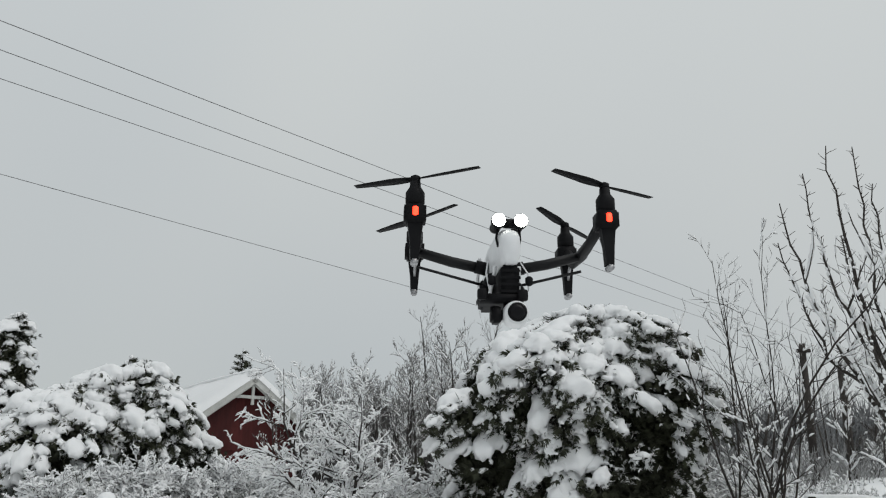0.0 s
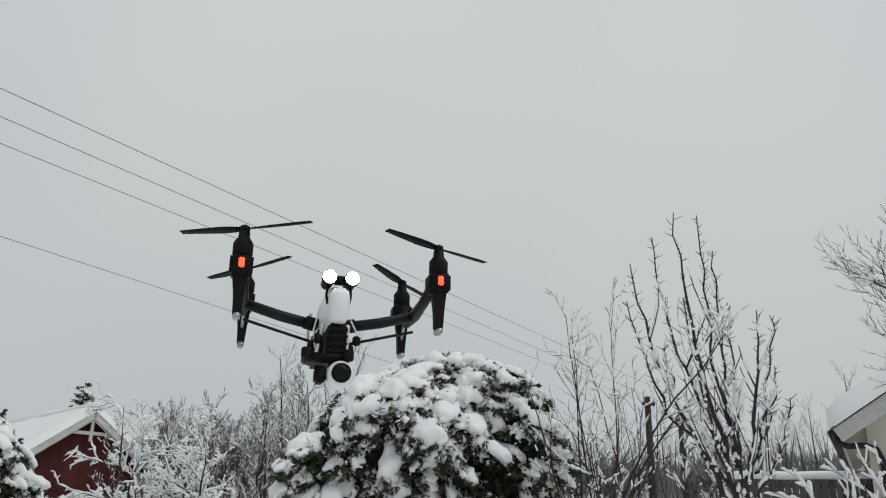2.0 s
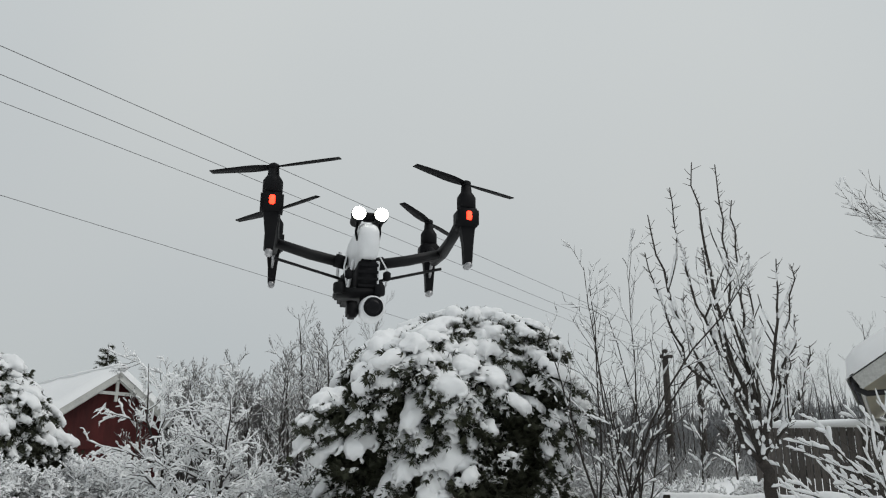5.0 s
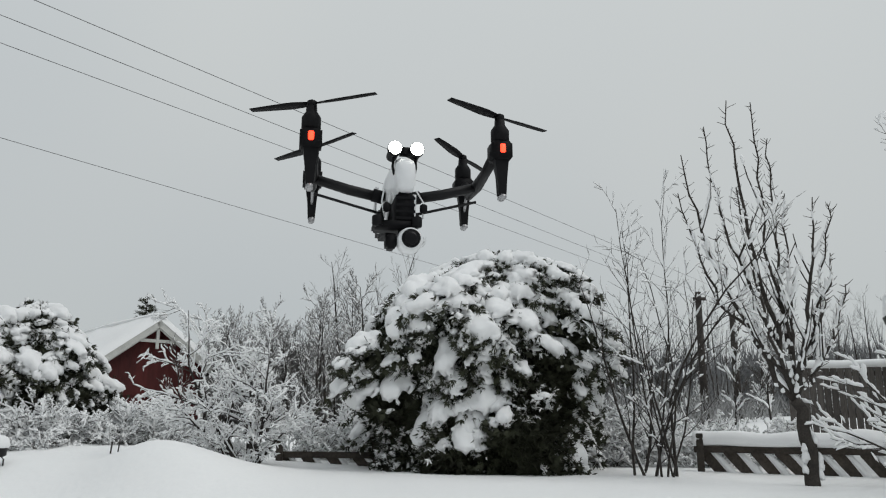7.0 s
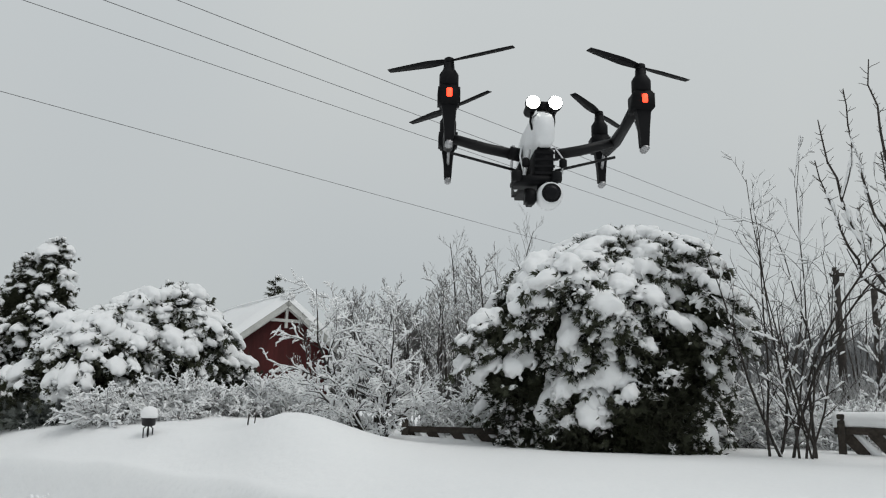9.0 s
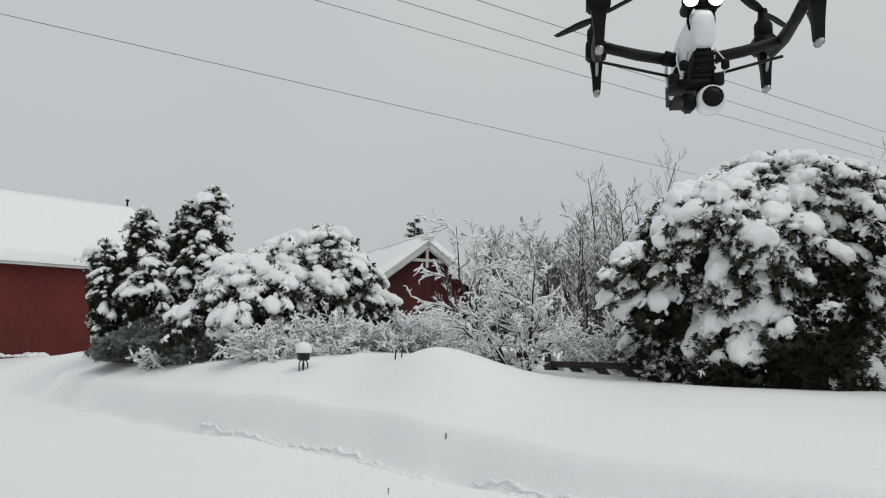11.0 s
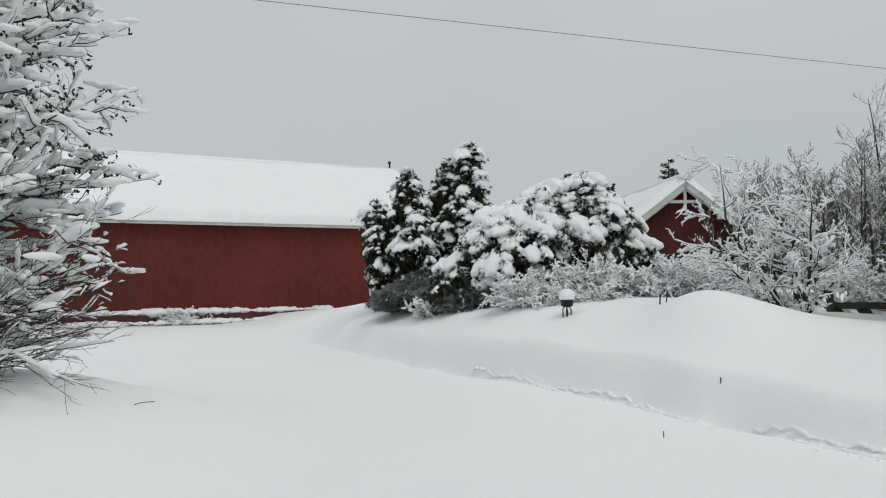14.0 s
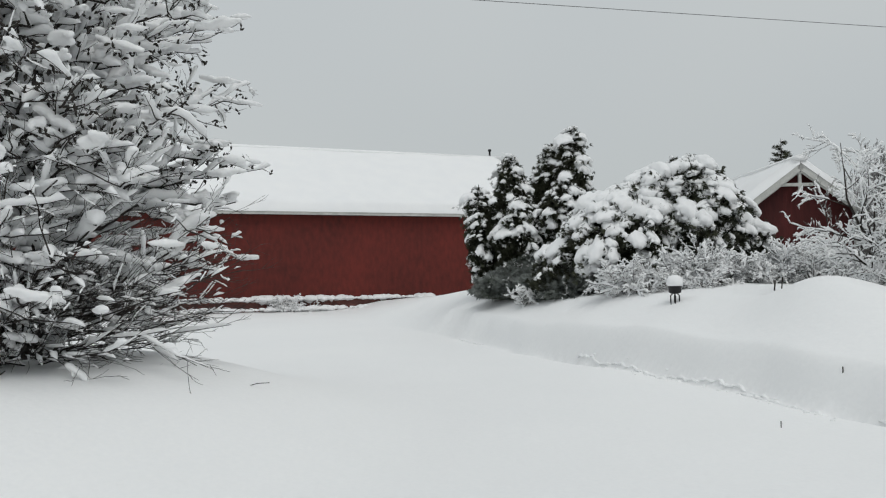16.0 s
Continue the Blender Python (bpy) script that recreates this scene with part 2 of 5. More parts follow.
def soft_union(name, balls, cell, level=0.34):
    """The closed skin round a set of soft flattened balls (x, y, z, radius, height)."""
    balls = np.array(balls)
    lo = (balls[:, :3] - balls[:, 3:4] * 1.5).min(0) - cell
    hi = (balls[:, :3] + balls[:, 3:4] * 1.5).max(0) + cell
    n = np.ceil((hi - lo) / cell).astype(int) + 1
    ax = [lo[i] + cell * np.arange(n[i]) for i in range(3)]
    g = np.stack(np.meshgrid(*ax, indexing="ij"), -1)
    f = np.full(g.shape[:3], -level)
    for x, y, z, r, h in balls:
        f += np.exp(-1.5 * (((g[..., 0] - x) / r) ** 2 + ((g[..., 1] - y) / r) ** 2 + ((g[..., 2] - z) / (r * h)) ** 2))
    total, hits = np.zeros((*(n - 1), 3)), np.zeros(n - 1)
    corner = [(i, j, k) for i in (0, 1) for j in (0, 1) for k in (0, 1)]
    cut = lambda c: tuple(slice(c[i], c[i] + n[i] - 1) for i in range(3))
    for p in corner:
        for axis in range(3):
            if p[axis]:
                continue
            q = tuple(v + (i == axis) for i, v in enumerate(p))
            fa, fb = f[cut(p)], f[cut(q)]
            on = (fa > 0) != (fb > 0)
            k = np.where(on, fa / np.where(on, fa - fb, 1), 0)
            total += np.where(on[..., None], g[cut(p)] + (g[cut(q)] - g[cut(p)]) * k[..., None], 0)
            hits += on
    live = hits > 0
    index = np.full(live.shape, -1)
    index[live] = np.arange(live.sum())
    verts = total[live] / hits[live][:, None]
    off = Vector(balls[0, :3] * 50)
    for i, p in enumerate(verts):
        q = Vector(p)
        verts[i] = p + np.array(noise.noise_vector(q * 4 + off)) * 0.055 + np.array(noise.noise_vector(q * 9 + off)) * 0.035
    faces = []
    for axis in range(3):
        u, v = (axis + 1) % 3, (axis + 2) % 3
        step = np.eye(3, dtype=int)
        a = f[tuple(slice(0, -1) if i == axis else slice(1, -1) for i in range(3))] > 0
        b = f[tuple(slice(1, None) if i == axis else slice(1, -1) for i in range(3))] > 0
        for sign in (0, 1):
            at = np.argwhere((a & ~b) if sign else (~a & b))
            at = at + step[u] + step[v]
            q = [index[tuple((at - d).T)] for d in (0 * step[u], step[u], step[u] + step[v], step[v])]
            faces.append(np.stack(q if sign else q[::-1], 1))
    me = bpy.data.meshes.new(name)
    me.from_pydata(verts.tolist(), [], np.concatenate(faces).tolist())
    me.materials.append(SNOW)
    me.polygons.foreach_set("use_smooth", [True] * len(me.polygons))
    me.update()
    return me


def bough_clump(seed, cell=0.085, long=1.0, fingers=7, hang=1.0, fan=2.0):
    """Snow settled on the end of a bough, about one unit in radius: a pillow along +x, with lobes that spread and hang like fingers along its rim."""
    rng = random.Random(seed)
    balls = []
    fall = lambda x, y: -0.42 * hang * max(0, x) ** 2 - 0.40 * hang * y * y
    for k in range(5):
        x, y = long * (-0.35 + 0.21 * k), rng.uniform(-0.12, 0.12)
        balls.append((x, y, 0.08 + fall(x, y), rng.uniform(0.24, 0.34), 0.62))
    for i in range(fingers):
        a = -fan + 2 * fan * (i + rng.uniform(0.15, 0.85)) / fingers
        reach, drop = rng.uniform(0.62, 1.0), hang * rng.uniform(0.02, 0.30)
        for k in (0.45, 0.72, 1.0):
            x, y = reach * k * math.cos(a) * long, reach * k * math.sin(a) * 0.85
            balls.append((x + rng.gauss(0, 0.03), y + rng.gauss(0, 0.03), 0.03 + fall(x, y) - drop * k * k, (0.21 - 0.10 * k) * rng.uniform(0.85, 1.25), 0.8))
    for _ in range(8):
        x, y = rng.uniform(-0.5, 0.65) * long, rng.uniform(-0.45, 0.45)
        balls.append((x, y, 0.16 + fall(x, y) + rng.uniform(-0.05, 0.07), rng.uniform(0.09, 0.19), 0.8))
    return soft_union("snow_clump", balls, cell)


def snow_pillow(seed, cell):
    """A long soft pillow of snow, as it lies along a limb (+x), about one unit in half length."""
    rng = random.Random(seed)
    bend = rng.uniform(-0.25, 0.25)
    balls = []
    for k in range(7):
        x = -0.9 + 0.3 * k
        fat = 1 - 0.45 * abs(x) ** 1.5
        balls.append((x, bend * x * x + rng.gauss(0, 0.06), 0.04 + rng.gauss(0, 0.04), rng.uniform(0.27, 0.37) * fat, 0.85))
    for _ in range(6):
        x, side = rng.uniform(-0.7, 0.7), rng.choice((-1, 1))
        balls.append((x, bend * x * x + side * rng.uniform(0.15, 0.34), rng.uniform(-0.10, 0.06), rng.uniform(0.14, 0.24), 0.85))
    return soft_union("snow_pad", balls, cell)


LUMPS = [bough_clump(s + 1, 0.11, (1.0, 1.25, 0.85)[s % 3], (7, 6, 9, 5)[s % 4], (1.0, 1.5, 0.7)[s % 3]) for s in range(14)]
FAR_LUMPS = [bough_clump(s + 1, 0.125, (1.0, 1.25, 0.85)[s % 3], (7, 6, 9, 5)[s % 4], (1.0, 1.5, 0.7)[s % 3]) for s in range(14)]
PADS = [snow_pillow(s + 61, 0.10) for s in range(10)]
SMALL = [lump_data("snow_bit", s + 21, 2, 0.3, 0.8) for s in range(6)]


def lump_arrays(me):
    v = np.empty(len(me.vertices) * 3)
    me.vertices.foreach_get("co", v)
    return v.reshape(-1, 3), [tuple(p.vertices) for p in me.polygons]


SMALL_ARR = [lump_arrays(m) for m in SMALL]
PAD_ARR = [lump_arrays(snow_pillow(s + 81, 0.18)) for s in range(8)]


def add_bit(mesh, rng, at, size, tall=1.0):
    v, f = SMALL_ARR[rng.randrange(len(SMALL_ARR))]
    a = rng.uniform(0, 6.28)
    c, s = math.cos(a), math.sin(a)
    w = v * np.array([size, size * rng.uniform(0.6, 1), size * tall])
    w = np.stack([w[:, 0] * c - w[:, 1] * s, w[:, 0] * s + w[:, 1] * c, w[:, 2]], 1) + np.asarray(at)
    mesh.add(w, f)


# ---- the ground: one sheet of snow ----
FOOT = [(-60, 40), (-24, 22), (-16, 16), (-12, 13.35), (-9.5, 11.9), (-7.2, 10.7), (-5.4, 9.8), (-3.8, 9.0), (-2.3, 8.2), (-0.9, 7.4), (0.8, 6.6), (3, 5.8), (6, 5.0), (40, 0)]


def smooth_step(a, b, x):
    k = min(1, max(0, (x - a) / (b - a)))
    return k * k * (3 - 2 * k)


def past_foot(x, y):
    """Metres beyond the foot of the ploughed bank; minus inside the yard."""
    best, side = 1e9, 1
    for (x0, y0), (x1, y1) in zip(FOOT, FOOT[1:]):
        dx, dy = x1 - x0, y1 - y0
        k = min(1, max(0, ((x - x0) * dx + (y - y0) * dy) / (dx * dx + dy * dy)))
        d = math.hypot(x - x0 - k * dx, y - y0 - k * dy)
        if d < best:
            best, side = d, 1 if dx * (y - y0) - dy * (x - x0) > 0 else -1
    return best * side


def ground_z(x, y):
    d = past_foot(x, y)
    r = math.hypot(x, y)
    z = 0.05 * noise.noise(Vector((x * 0.25, y * 0.25, 1))) + 0.02 * noise.noise(Vector((x * 0.9, y * 0.9, 5)))
    # bank: a ragged low face, then a smooth swell up to the garden's snow
    d2 = d + 0.09 * noise.noise(Vector((x * 0.8, y * 0.8, 9))) + 0.012 * noise.noise(Vector((x * 2.6, y * 2.6, 2)))
    cap = 0.88 + 0.32 * smooth_step(-0.5, -6, x) - 0.70 * smooth_step(-13, -26, x)
    face = (0.46 + 0.08 * noise.noise(Vector((x * 0.6, y * 0.6, 3)))) * cap
    z += face * smooth_step(-0.02, 0.26, d2) + (cap - face) * (0.6 * smooth_step(0.1, 1.5, d2) + 0.4 * smooth_step(0.5, 3.0, d2))
    # crumbled rim at the foot
    crumb = math.exp(-((d2 + 0.04) / 0.09) ** 2) * (0.2 + max(0, 2.0 * noise.noise(Vector((x * 0.6, y * 0.6, 12)))))
    z += crumb * (0.05 * noise.noise(Vector((x * 3, y * 3, 7))) + 0.09 * noise.noise(Vector((x * 6, y * 6, 4))) - 0.12)
    # heap of shovelled snow
    hx, hy = x + 3.5, y - 10.4
    z += 0.41 * math.exp(-((hx * 0.95 + 0.2 * hy) / 0.74) ** 2 - (hy / 0.9) ** 2) + 0.13 * math.exp(-((hx - 0.9) / 0.7) ** 2 - (hy / 0.9) ** 2)
    # swell below the bush beside the yard
    z += 0.58 * smooth_step(4.6, 1.6, math.hypot((x + 9.2) * 0.9, y - 2.6))
    # slight rises far off
    z += 1.0 * smooth_step(14, 24, y) * smooth_step(4, 12, x)
    if r > 60:
        z += 0.02 * (min(r, 400) - 60) * (0.5 + 0.5 * noise.noise(Vector((x * 0.01, y * 0.01, 0))))
    return z


def graded(a, b, lo, hi, step):
    inner = np.arange(lo, hi + step / 2, step)
    def out(edge, sign, end):
        vals, s, x = [], step, edge
        while abs(x) < end:
            s *= 1.16
            x += sign * s
            vals.append(x)
        return vals
    return np.array(out(lo, -1, a)[::-1] + list(inner) + out(hi, 1, b))


gx, gy = graded(1500, 1500, -13, 6, 0.065), graded(1500, 1500, 3, 12.5, 0.065)
verts = [(x, y, ground_z(x, y)) for y in gy for x in gx]
nx = len(gx)
faces = [(j * nx + i, j * nx + i + 1, (j + 1) * nx + i + 1, (j + 1) * nx + i) for j in range(len(gy) - 1) for i in range(nx - 1)]
sheet = Mesh()
sheet.add(verts, faces)
ground = new("ground", sheet.data("ground", GROUND))
tagged(ground, "smooth deep fresh snow with a ploughed bank along the yard", "snow", kind="structure")


def crumbled_foot():
    """Broken slabs and crumbs where the plough has cut the foot of the bank."""
    rng = random.Random(17)
    m = Mesh()
    for lift, back, gate, seed in ((0.014, 0.00, -0.16, 2), (0.010, -0.12, 0.04, 6)):
        run = []
        for (x0, y0), (x1, y1) in zip(FOOT[3:], FOOT[4:-1]):
            n = int(math.hypot(x1 - x0, y1 - y0) / 0.035)
            nx_, ny_ = (y0 - y1), (x1 - x0)
            ln = math.hypot(nx_, ny_)
            for i in range(n):
                k = i / n
                x, y = x0 + (x1 - x0) * k, y0 + (y1 - y0) * k
                d = back + 0.10 * noise.noise(Vector((x * 1.3, y * 1.3, seed))) + 0.035 * noise.noise(Vector((x * 6, y * 6, seed)))
                x, y = x + nx_ / ln * d, y + ny_ / ln * d
                live = noise.noise(Vector((x * 0.55, y * 0.55, seed + 4))) + 0.12 * smooth_step(-6, 0, x) > gate + 0.1 * smooth_step(-4, -9, x)
                if live:
                    run.append((x, y, ground_z(x, y) + lift * rng.uniform(0.6, 1.1)))
                if (not live or i % 23 == 22) and run:
                    if len(run) > 3:
                        r = [rng.uniform(0.014, 0.036) for _ in run]
                        r[0] = r[-1] = 0.012
                        m.tube(run, r, 7, 0.75)
                    run = []
                if live and rng.random() < 0.35:
                    g = rng.gauss(-0.07, 0.07)
                    gx_, gy_ = x + nx_ / ln * g, y + ny_ / ln * g
                    add_bit(m, rng, (gx_, gy_, ground_z(gx_, gy_) + 0.005), rng.choice((0.008, 0.012, 0.018, 0.03)), 0.8)
        run = []
    tagged(new("crumbled_snow", m.data("crumbled_snow", SNOW, smooth=False)), "crumbled broken snow along the cut foot of the bank", "snow", kind="stuff")


crumbled_foot()


# ---- growing things ----
def grow(rng, start, way, length, radius, spec, out, level=0):
    """A branch as a bent line with its side branches, gathered in out as (points, radii, level)."""
    n = spec["segs"][min(level, len(spec["segs"]) - 1)]
    way = np.asarray(way, float) / np.linalg.norm(way)
    pts, p = [np.asarray(start, float)], np.asarray(start, float)
    wander, up = spec["wander"], spec["up"][min(level, len(spec["up"]) - 1)]
    dirs = []
    for i in range(n):
        way = way + np.array([rng.gauss(0, wander), rng.gauss(0, wander), rng.gauss(0, wander) + up / n])
        way /= np.linalg.norm(way)
        p = p + way * length / n
        pts.append(p)
        dirs.append(way)
    tip = spec.get("tip", 0.35)
    radii = radius * (1 - (1 - tip) * np.linspace(0, 1, n + 1))
    out.append((np.array(pts), radii, level))
    if level + 1 >= spec["levels"]:
        return
    kids = spec["kids"][level]
    for k in range(kids):
        s = spec["from"][min(level, len(spec["from"]) - 1)]
        f = s + (1 - s) * (k + rng.random()) / kids
        i = min(n - 1, int(f * n))
        q = pts[i] + (pts[i + 1] - pts[i]) * (f * n - i)
        side = np.cross(dirs[i], [rng.gauss(0, 1), rng.gauss(0, 1), rng.gauss(0, 1)])
        side /= np.linalg.norm(side) + 1e-9
        a = radians(rng.uniform(*spec["angle"]))
        w = dirs[i] * math.cos(a) + side * math.sin(a)
        grow(rng, q, w, length * spec["ratio"][min(level, len(spec["ratio"]) - 1)] * rng.uniform(0.6, 1.2) * (1.15 - 0.55 * f), max(spec.get("least", 0.003), radii[i] * spec.get("thin", 0.55)), spec, out, level + 1)


def limb(rng, a, b, bow, wobble, n=9):
    """A bent line from a to b, bowed by the vector bow."""
    a, b, bow = (np.asarray(v, float) for v in (a, b, bow))
    k = np.linspace(0, 1, n)[:, None]
    pts = a + (b - a) * k + bow * np.sin(k * np.pi)
    w = np.array([[rng.gauss(0, wobble) for _ in range(3)] for _ in range(n)])
    w[0] = w[-1] = 0
    return pts + w


def wood(lines, levels=None, sides=(6, 5, 4, 3, 3)):
    m = Mesh()
    for pts, radii, level in lines:
        if levels is None or level in levels:
            m.tube(pts, radii, sides[min(level, 4)], caps=level < 2)
    return m


def snow_load(rng, lines, size=0.03, gate=-0.1, steep=0.9, levels=(0, 1, 2, 3, 4), follow=0.8, sides=5, m=None):
    """Snow that lies along the upper side of branches, in broken uneven ridges."""
    m = m or Mesh()
    for pts, radii, level in lines:
        if level not in levels or len(pts) < 2:
            continue
        seg = np.linalg.norm(np.diff(pts, axis=0), axis=1).sum()
        n = max(3, min(20, int(seg / (size * 1.5)) + 1))
        k = np.linspace(0, len(pts) - 1, n)
        i = np.minimum(k.astype(int), len(pts) - 2)
        q = pts[i] + (pts[i + 1] - pts[i]) * (k - i)[:, None]
        r = np.interp(k, range(len(pts)), radii)
        t = np.gradient(q, axis=0)
        t /= np.linalg.norm(t, axis=1)[:, None] + 1e-9
        lie = np.sqrt(t[:, 0] ** 2 + t[:, 1] ** 2)
        nz = np.array([noise.noise(Vector(p) * (0.9 / size * 0.12)) + 0.6 * noise.noise(Vector(p) * (0.35 / size)) for p in q])
        s = np.where((nz > gate) & (lie > 1 - steep), size * (0.45 + 0.75 * lie) * (0.75 + 0.7 * np.clip(nz, -0.3, 0.8)) + r * follow * 0.6, 0)
        run = []
        for j in range(n + 1):
            if j < n and s[j] > 0:
                run.append(j)
                continue
            if len(run) >= 2:
                rr = s[run].copy()
                rr *= np.array([rng.uniform(0.7, 1.25) for _ in run])
                rr[0] *= 0.2
                rr[-1] *= 0.2
                c = q[run].copy()
                c[:, 2] += r[run] * 0.8 + rr * 0.72
                m.tube(c, rr, sides, flat=0.8)
            run = []
    return m


def spray_shape(seed, leaflets):
    """A flat fan of scale-leaved twigs along +x, one unit long."""
    rng = random.Random(seed)
    verts, faces = [], []
    for i in range(leaflets):
        a = (i / (leaflets - 1) - 0.5) * 1.9
        w = np.array([math.cos(a), math.sin(a), rng.gauss(0, 0.2)])
        l = rng.uniform(0.6, 1.1) * (1 - 0.25 * abs(a))
        side = np.array([w[1], -w[0], 0]) * l * 0.10
        verts += [np.zeros(3), w * l * 0.55 + side, w * l, w * l * 0.55 - side]
        faces.append((4 * i, 4 * i + 1, 4 * i + 2, 4 * i + 3))
    return np.array(verts), np.array(faces)


FANS = {n: [spray_shape(100 * n + s, n) for s in range(24)] for n in (5, 7, 8)}


def sprays(rng, m, at, out_dir, size, leaflets=8, hang=0.35):
    """One fan of twigs that points outwards and a little down."""
    d = np.array((out_dir[0] + rng.gauss(0, 0.4), out_dir[1] + rng.gauss(0, 0.4), out_dir[2] + rng.gauss(0, 0.35) - hang))
    d /= math.sqrt(d[0] * d[0] + d[1] * d[1] + d[2] * d[2]) + 1e-9
    x, y, z = rng.gauss(0, 1), rng.gauss(0, 1), rng.gauss(0, 1)
    s = np.array((d[1] * z - d[2] * y, d[2] * x - d[0] * z, d[0] * y - d[1] * x))
    s /= math.sqrt(s[0] * s[0] + s[1] * s[1] + s[2] * s[2]) + 1e-9
    n = np.array((d[1] * s[2] - d[2] * s[1], d[2] * s[0] - d[0] * s[2], d[0] * s[1] - d[1] * s[0]))
    v, f = FANS[leaflets][rng.randrange(24)]
    m.add(v @ (np.array((d, s, n)) * size) + at, f)


def evergreen(name, m, label, category, seed, radius, height, profile, n_spray, n_clump, clump, spray=0.16, squash=1.0, top_bias=1.0, dust=700, lean=(0, 0), foliage=None, low_bare=0.0, lumpy=0.22, group="", pack=0.5, cover=0.12, proud=0.0, fringes=1.0, lumps=None):
    """A dense evergreen under snow: trunk, dark inner mass, sprays of foliage, and caps of snow lying on its boughs."""
    rng = random.Random(seed)
    ob = thing(name, m, label, category, group)
    off = Vector((seed * 3.3, seed * 1.7, 0))

    def surface(u, a, k=1.0):
        r = radius * profile(u) * (1 + lumpy * noise.noise(Vector((math.cos(a) * 1.6, math.sin(a) * 1.6, u * 3.2)) + off) + 0.5 * lumpy * noise.noise(Vector((math.cos(a) * 4, math.sin(a) * 4, u * 8)) + off))
        return np.array([math.cos(a) * r * k + lean[0] * u * u, math.sin(a) * r * k * squash + lean[1] * u * u, u * height])

    trunk = Mesh()
    trunk.tube([(0, 0, -0.3), (lean[0] * 0.2, lean[1] * 0.2, height * 0.45), (lean[0] * 0.8, lean[1] * 0.8, height * 0.9)], [0.06 * radius + 0.03, 0.05 * radius, 0.015], 7)
    part("trunk", trunk, BARK, ob)
    core = Mesh()
    rings, segs = 22, 40
    cv = [surface(i / (rings - 1) * 0.985, j * 2 * math.pi / segs, 0.80) + np.array([0, 0, -0.08]) for i in range(rings) for j in range(segs)]
    cf = [(i * segs + j, i * segs + (j + 1) % segs, (i + 1) * segs + (j + 1) % segs, (i + 1) * segs + j) for i in range(rings - 1) for j in range(segs)]
    cf.append(tuple((rings - 1) * segs + j for j in range(segs)))
    core.add(cv, cf)
    part("inner_foliage", core, NEEDLE, ob)
    fol = Mesh()
    for _ in range(n_spray):
        u, a = rng.random() ** 0.9, rng.uniform(0, 2 * math.pi)
        if u < low_bare or rng.random() > 0.12 + profile(u):
            continue
        sprays(rng, fol, surface(u, a, rng.uniform(0.78, 1.02)), (math.cos(a), math.sin(a), 0.25), spray * rng.uniform(0.6, 1.4))
    tagged(part("foliage", fol, foliage or NEEDLE, ob, smooth=False), kind="stuff")
    fringe = Mesh()
    done, tries, taken = 0, 0, []
    while done < n_clump and tries < n_clump * 40:
        tries += 1
        u, a = min(0.985, rng.random() ** (1 / (1 + top_bias))), rng.uniform(0, 2 * math.pi)
        if noise.noise(Vector((math.cos(a) * 2.0, math.sin(a) * 2.0, u * 3.0)) - off) < cover - 0.85 * u ** 1.6:
            continue
        size = clump * rng.choice((0.3, 0.35, 0.4, 0.5, 0.6, 0.7, 0.85, 1.1, 1.4))
        p = surface(u, a, rng.uniform(0.97, 1.06) + proud) + np.array([0, 0, 0.16 * size])
        if any((p[0] - q[0]) ** 2 + (p[1] - q[1]) ** 2 + (p[2] - q[2]) ** 2 < (pack * (size + q[3])) ** 2 for q in taken):
            continue
        taken.append((*p, size))
        steep = (0.75 - 0.65 * u * u) * rng.uniform(0.5, 1.25)
        mat = Matrix.Translation(p) @ Euler((rng.gauss(0, 0.15), steep, a + rng.gauss(0, 0.35))).to_matrix().to_4x4() @ Matrix.Diagonal((size * rng.uniform(0.85, 1.2), size * rng.uniform(0.75, 1.1), size * rng.uniform(0.75, 1.15), 1))
        part("snow_clump", rng.choice(lumps or LUMPS), SNOW, ob, at=mat)
        for _ in range(int(fringes * (5 + 40 * size))):
            b = rng.uniform(-2.2, 2.2)
            e = mat @ Vector((0.25 + rng.uniform(0.5, 0.95) * math.cos(b), 0.75 * math.sin(b), -0.30 - 0.25 * rng.random()))
            w = mat.to_3x3() @ Vector((math.cos(b), math.sin(b), -0.3))
            sprays(rng, fringe, np.array(e[:]), (w / w.length)[:], spray * rng.uniform(0.5, 1.0), 7, 0.2)
        done += 1
    if fringe.n:
        tagged(part("bough_fringe", fringe, foliage or NEEDLE, ob, smooth=False), kind="stuff")
    bits = Mesh()
    for _ in range(dust):
        u, a = rng.random() ** 0.8, rng.uniform(0, 2 * math.pi)
        if noise.noise(Vector((math.cos(a) * 2.7, math.sin(a) * 2.7, u * 5)) + off) < 0.10 - 0.35 * u:
            continue
        p = surface(u, a, rng.uniform(0.93, 1.04))
        for _ in range(3):
            sprays(rng, bits, p + np.array([rng.gauss(0, 0.04), rng.gauss(0, 0.04), rng.gauss(0, 0.03)]), (math.cos(a), math.sin(a), 0.35), spray * rng.uniform(0.4, 0.9))
        if rng.random() < 0.25:
            add_bit(bits, rng, p, clump * rng.choice((0.07, 0.1, 0.13, 0.18, 0.26)), rng.uniform(0.6, 1.1))
    tagged(part("snow_dusting", bits, SNOW, ob), kind="stuff")
    return ob


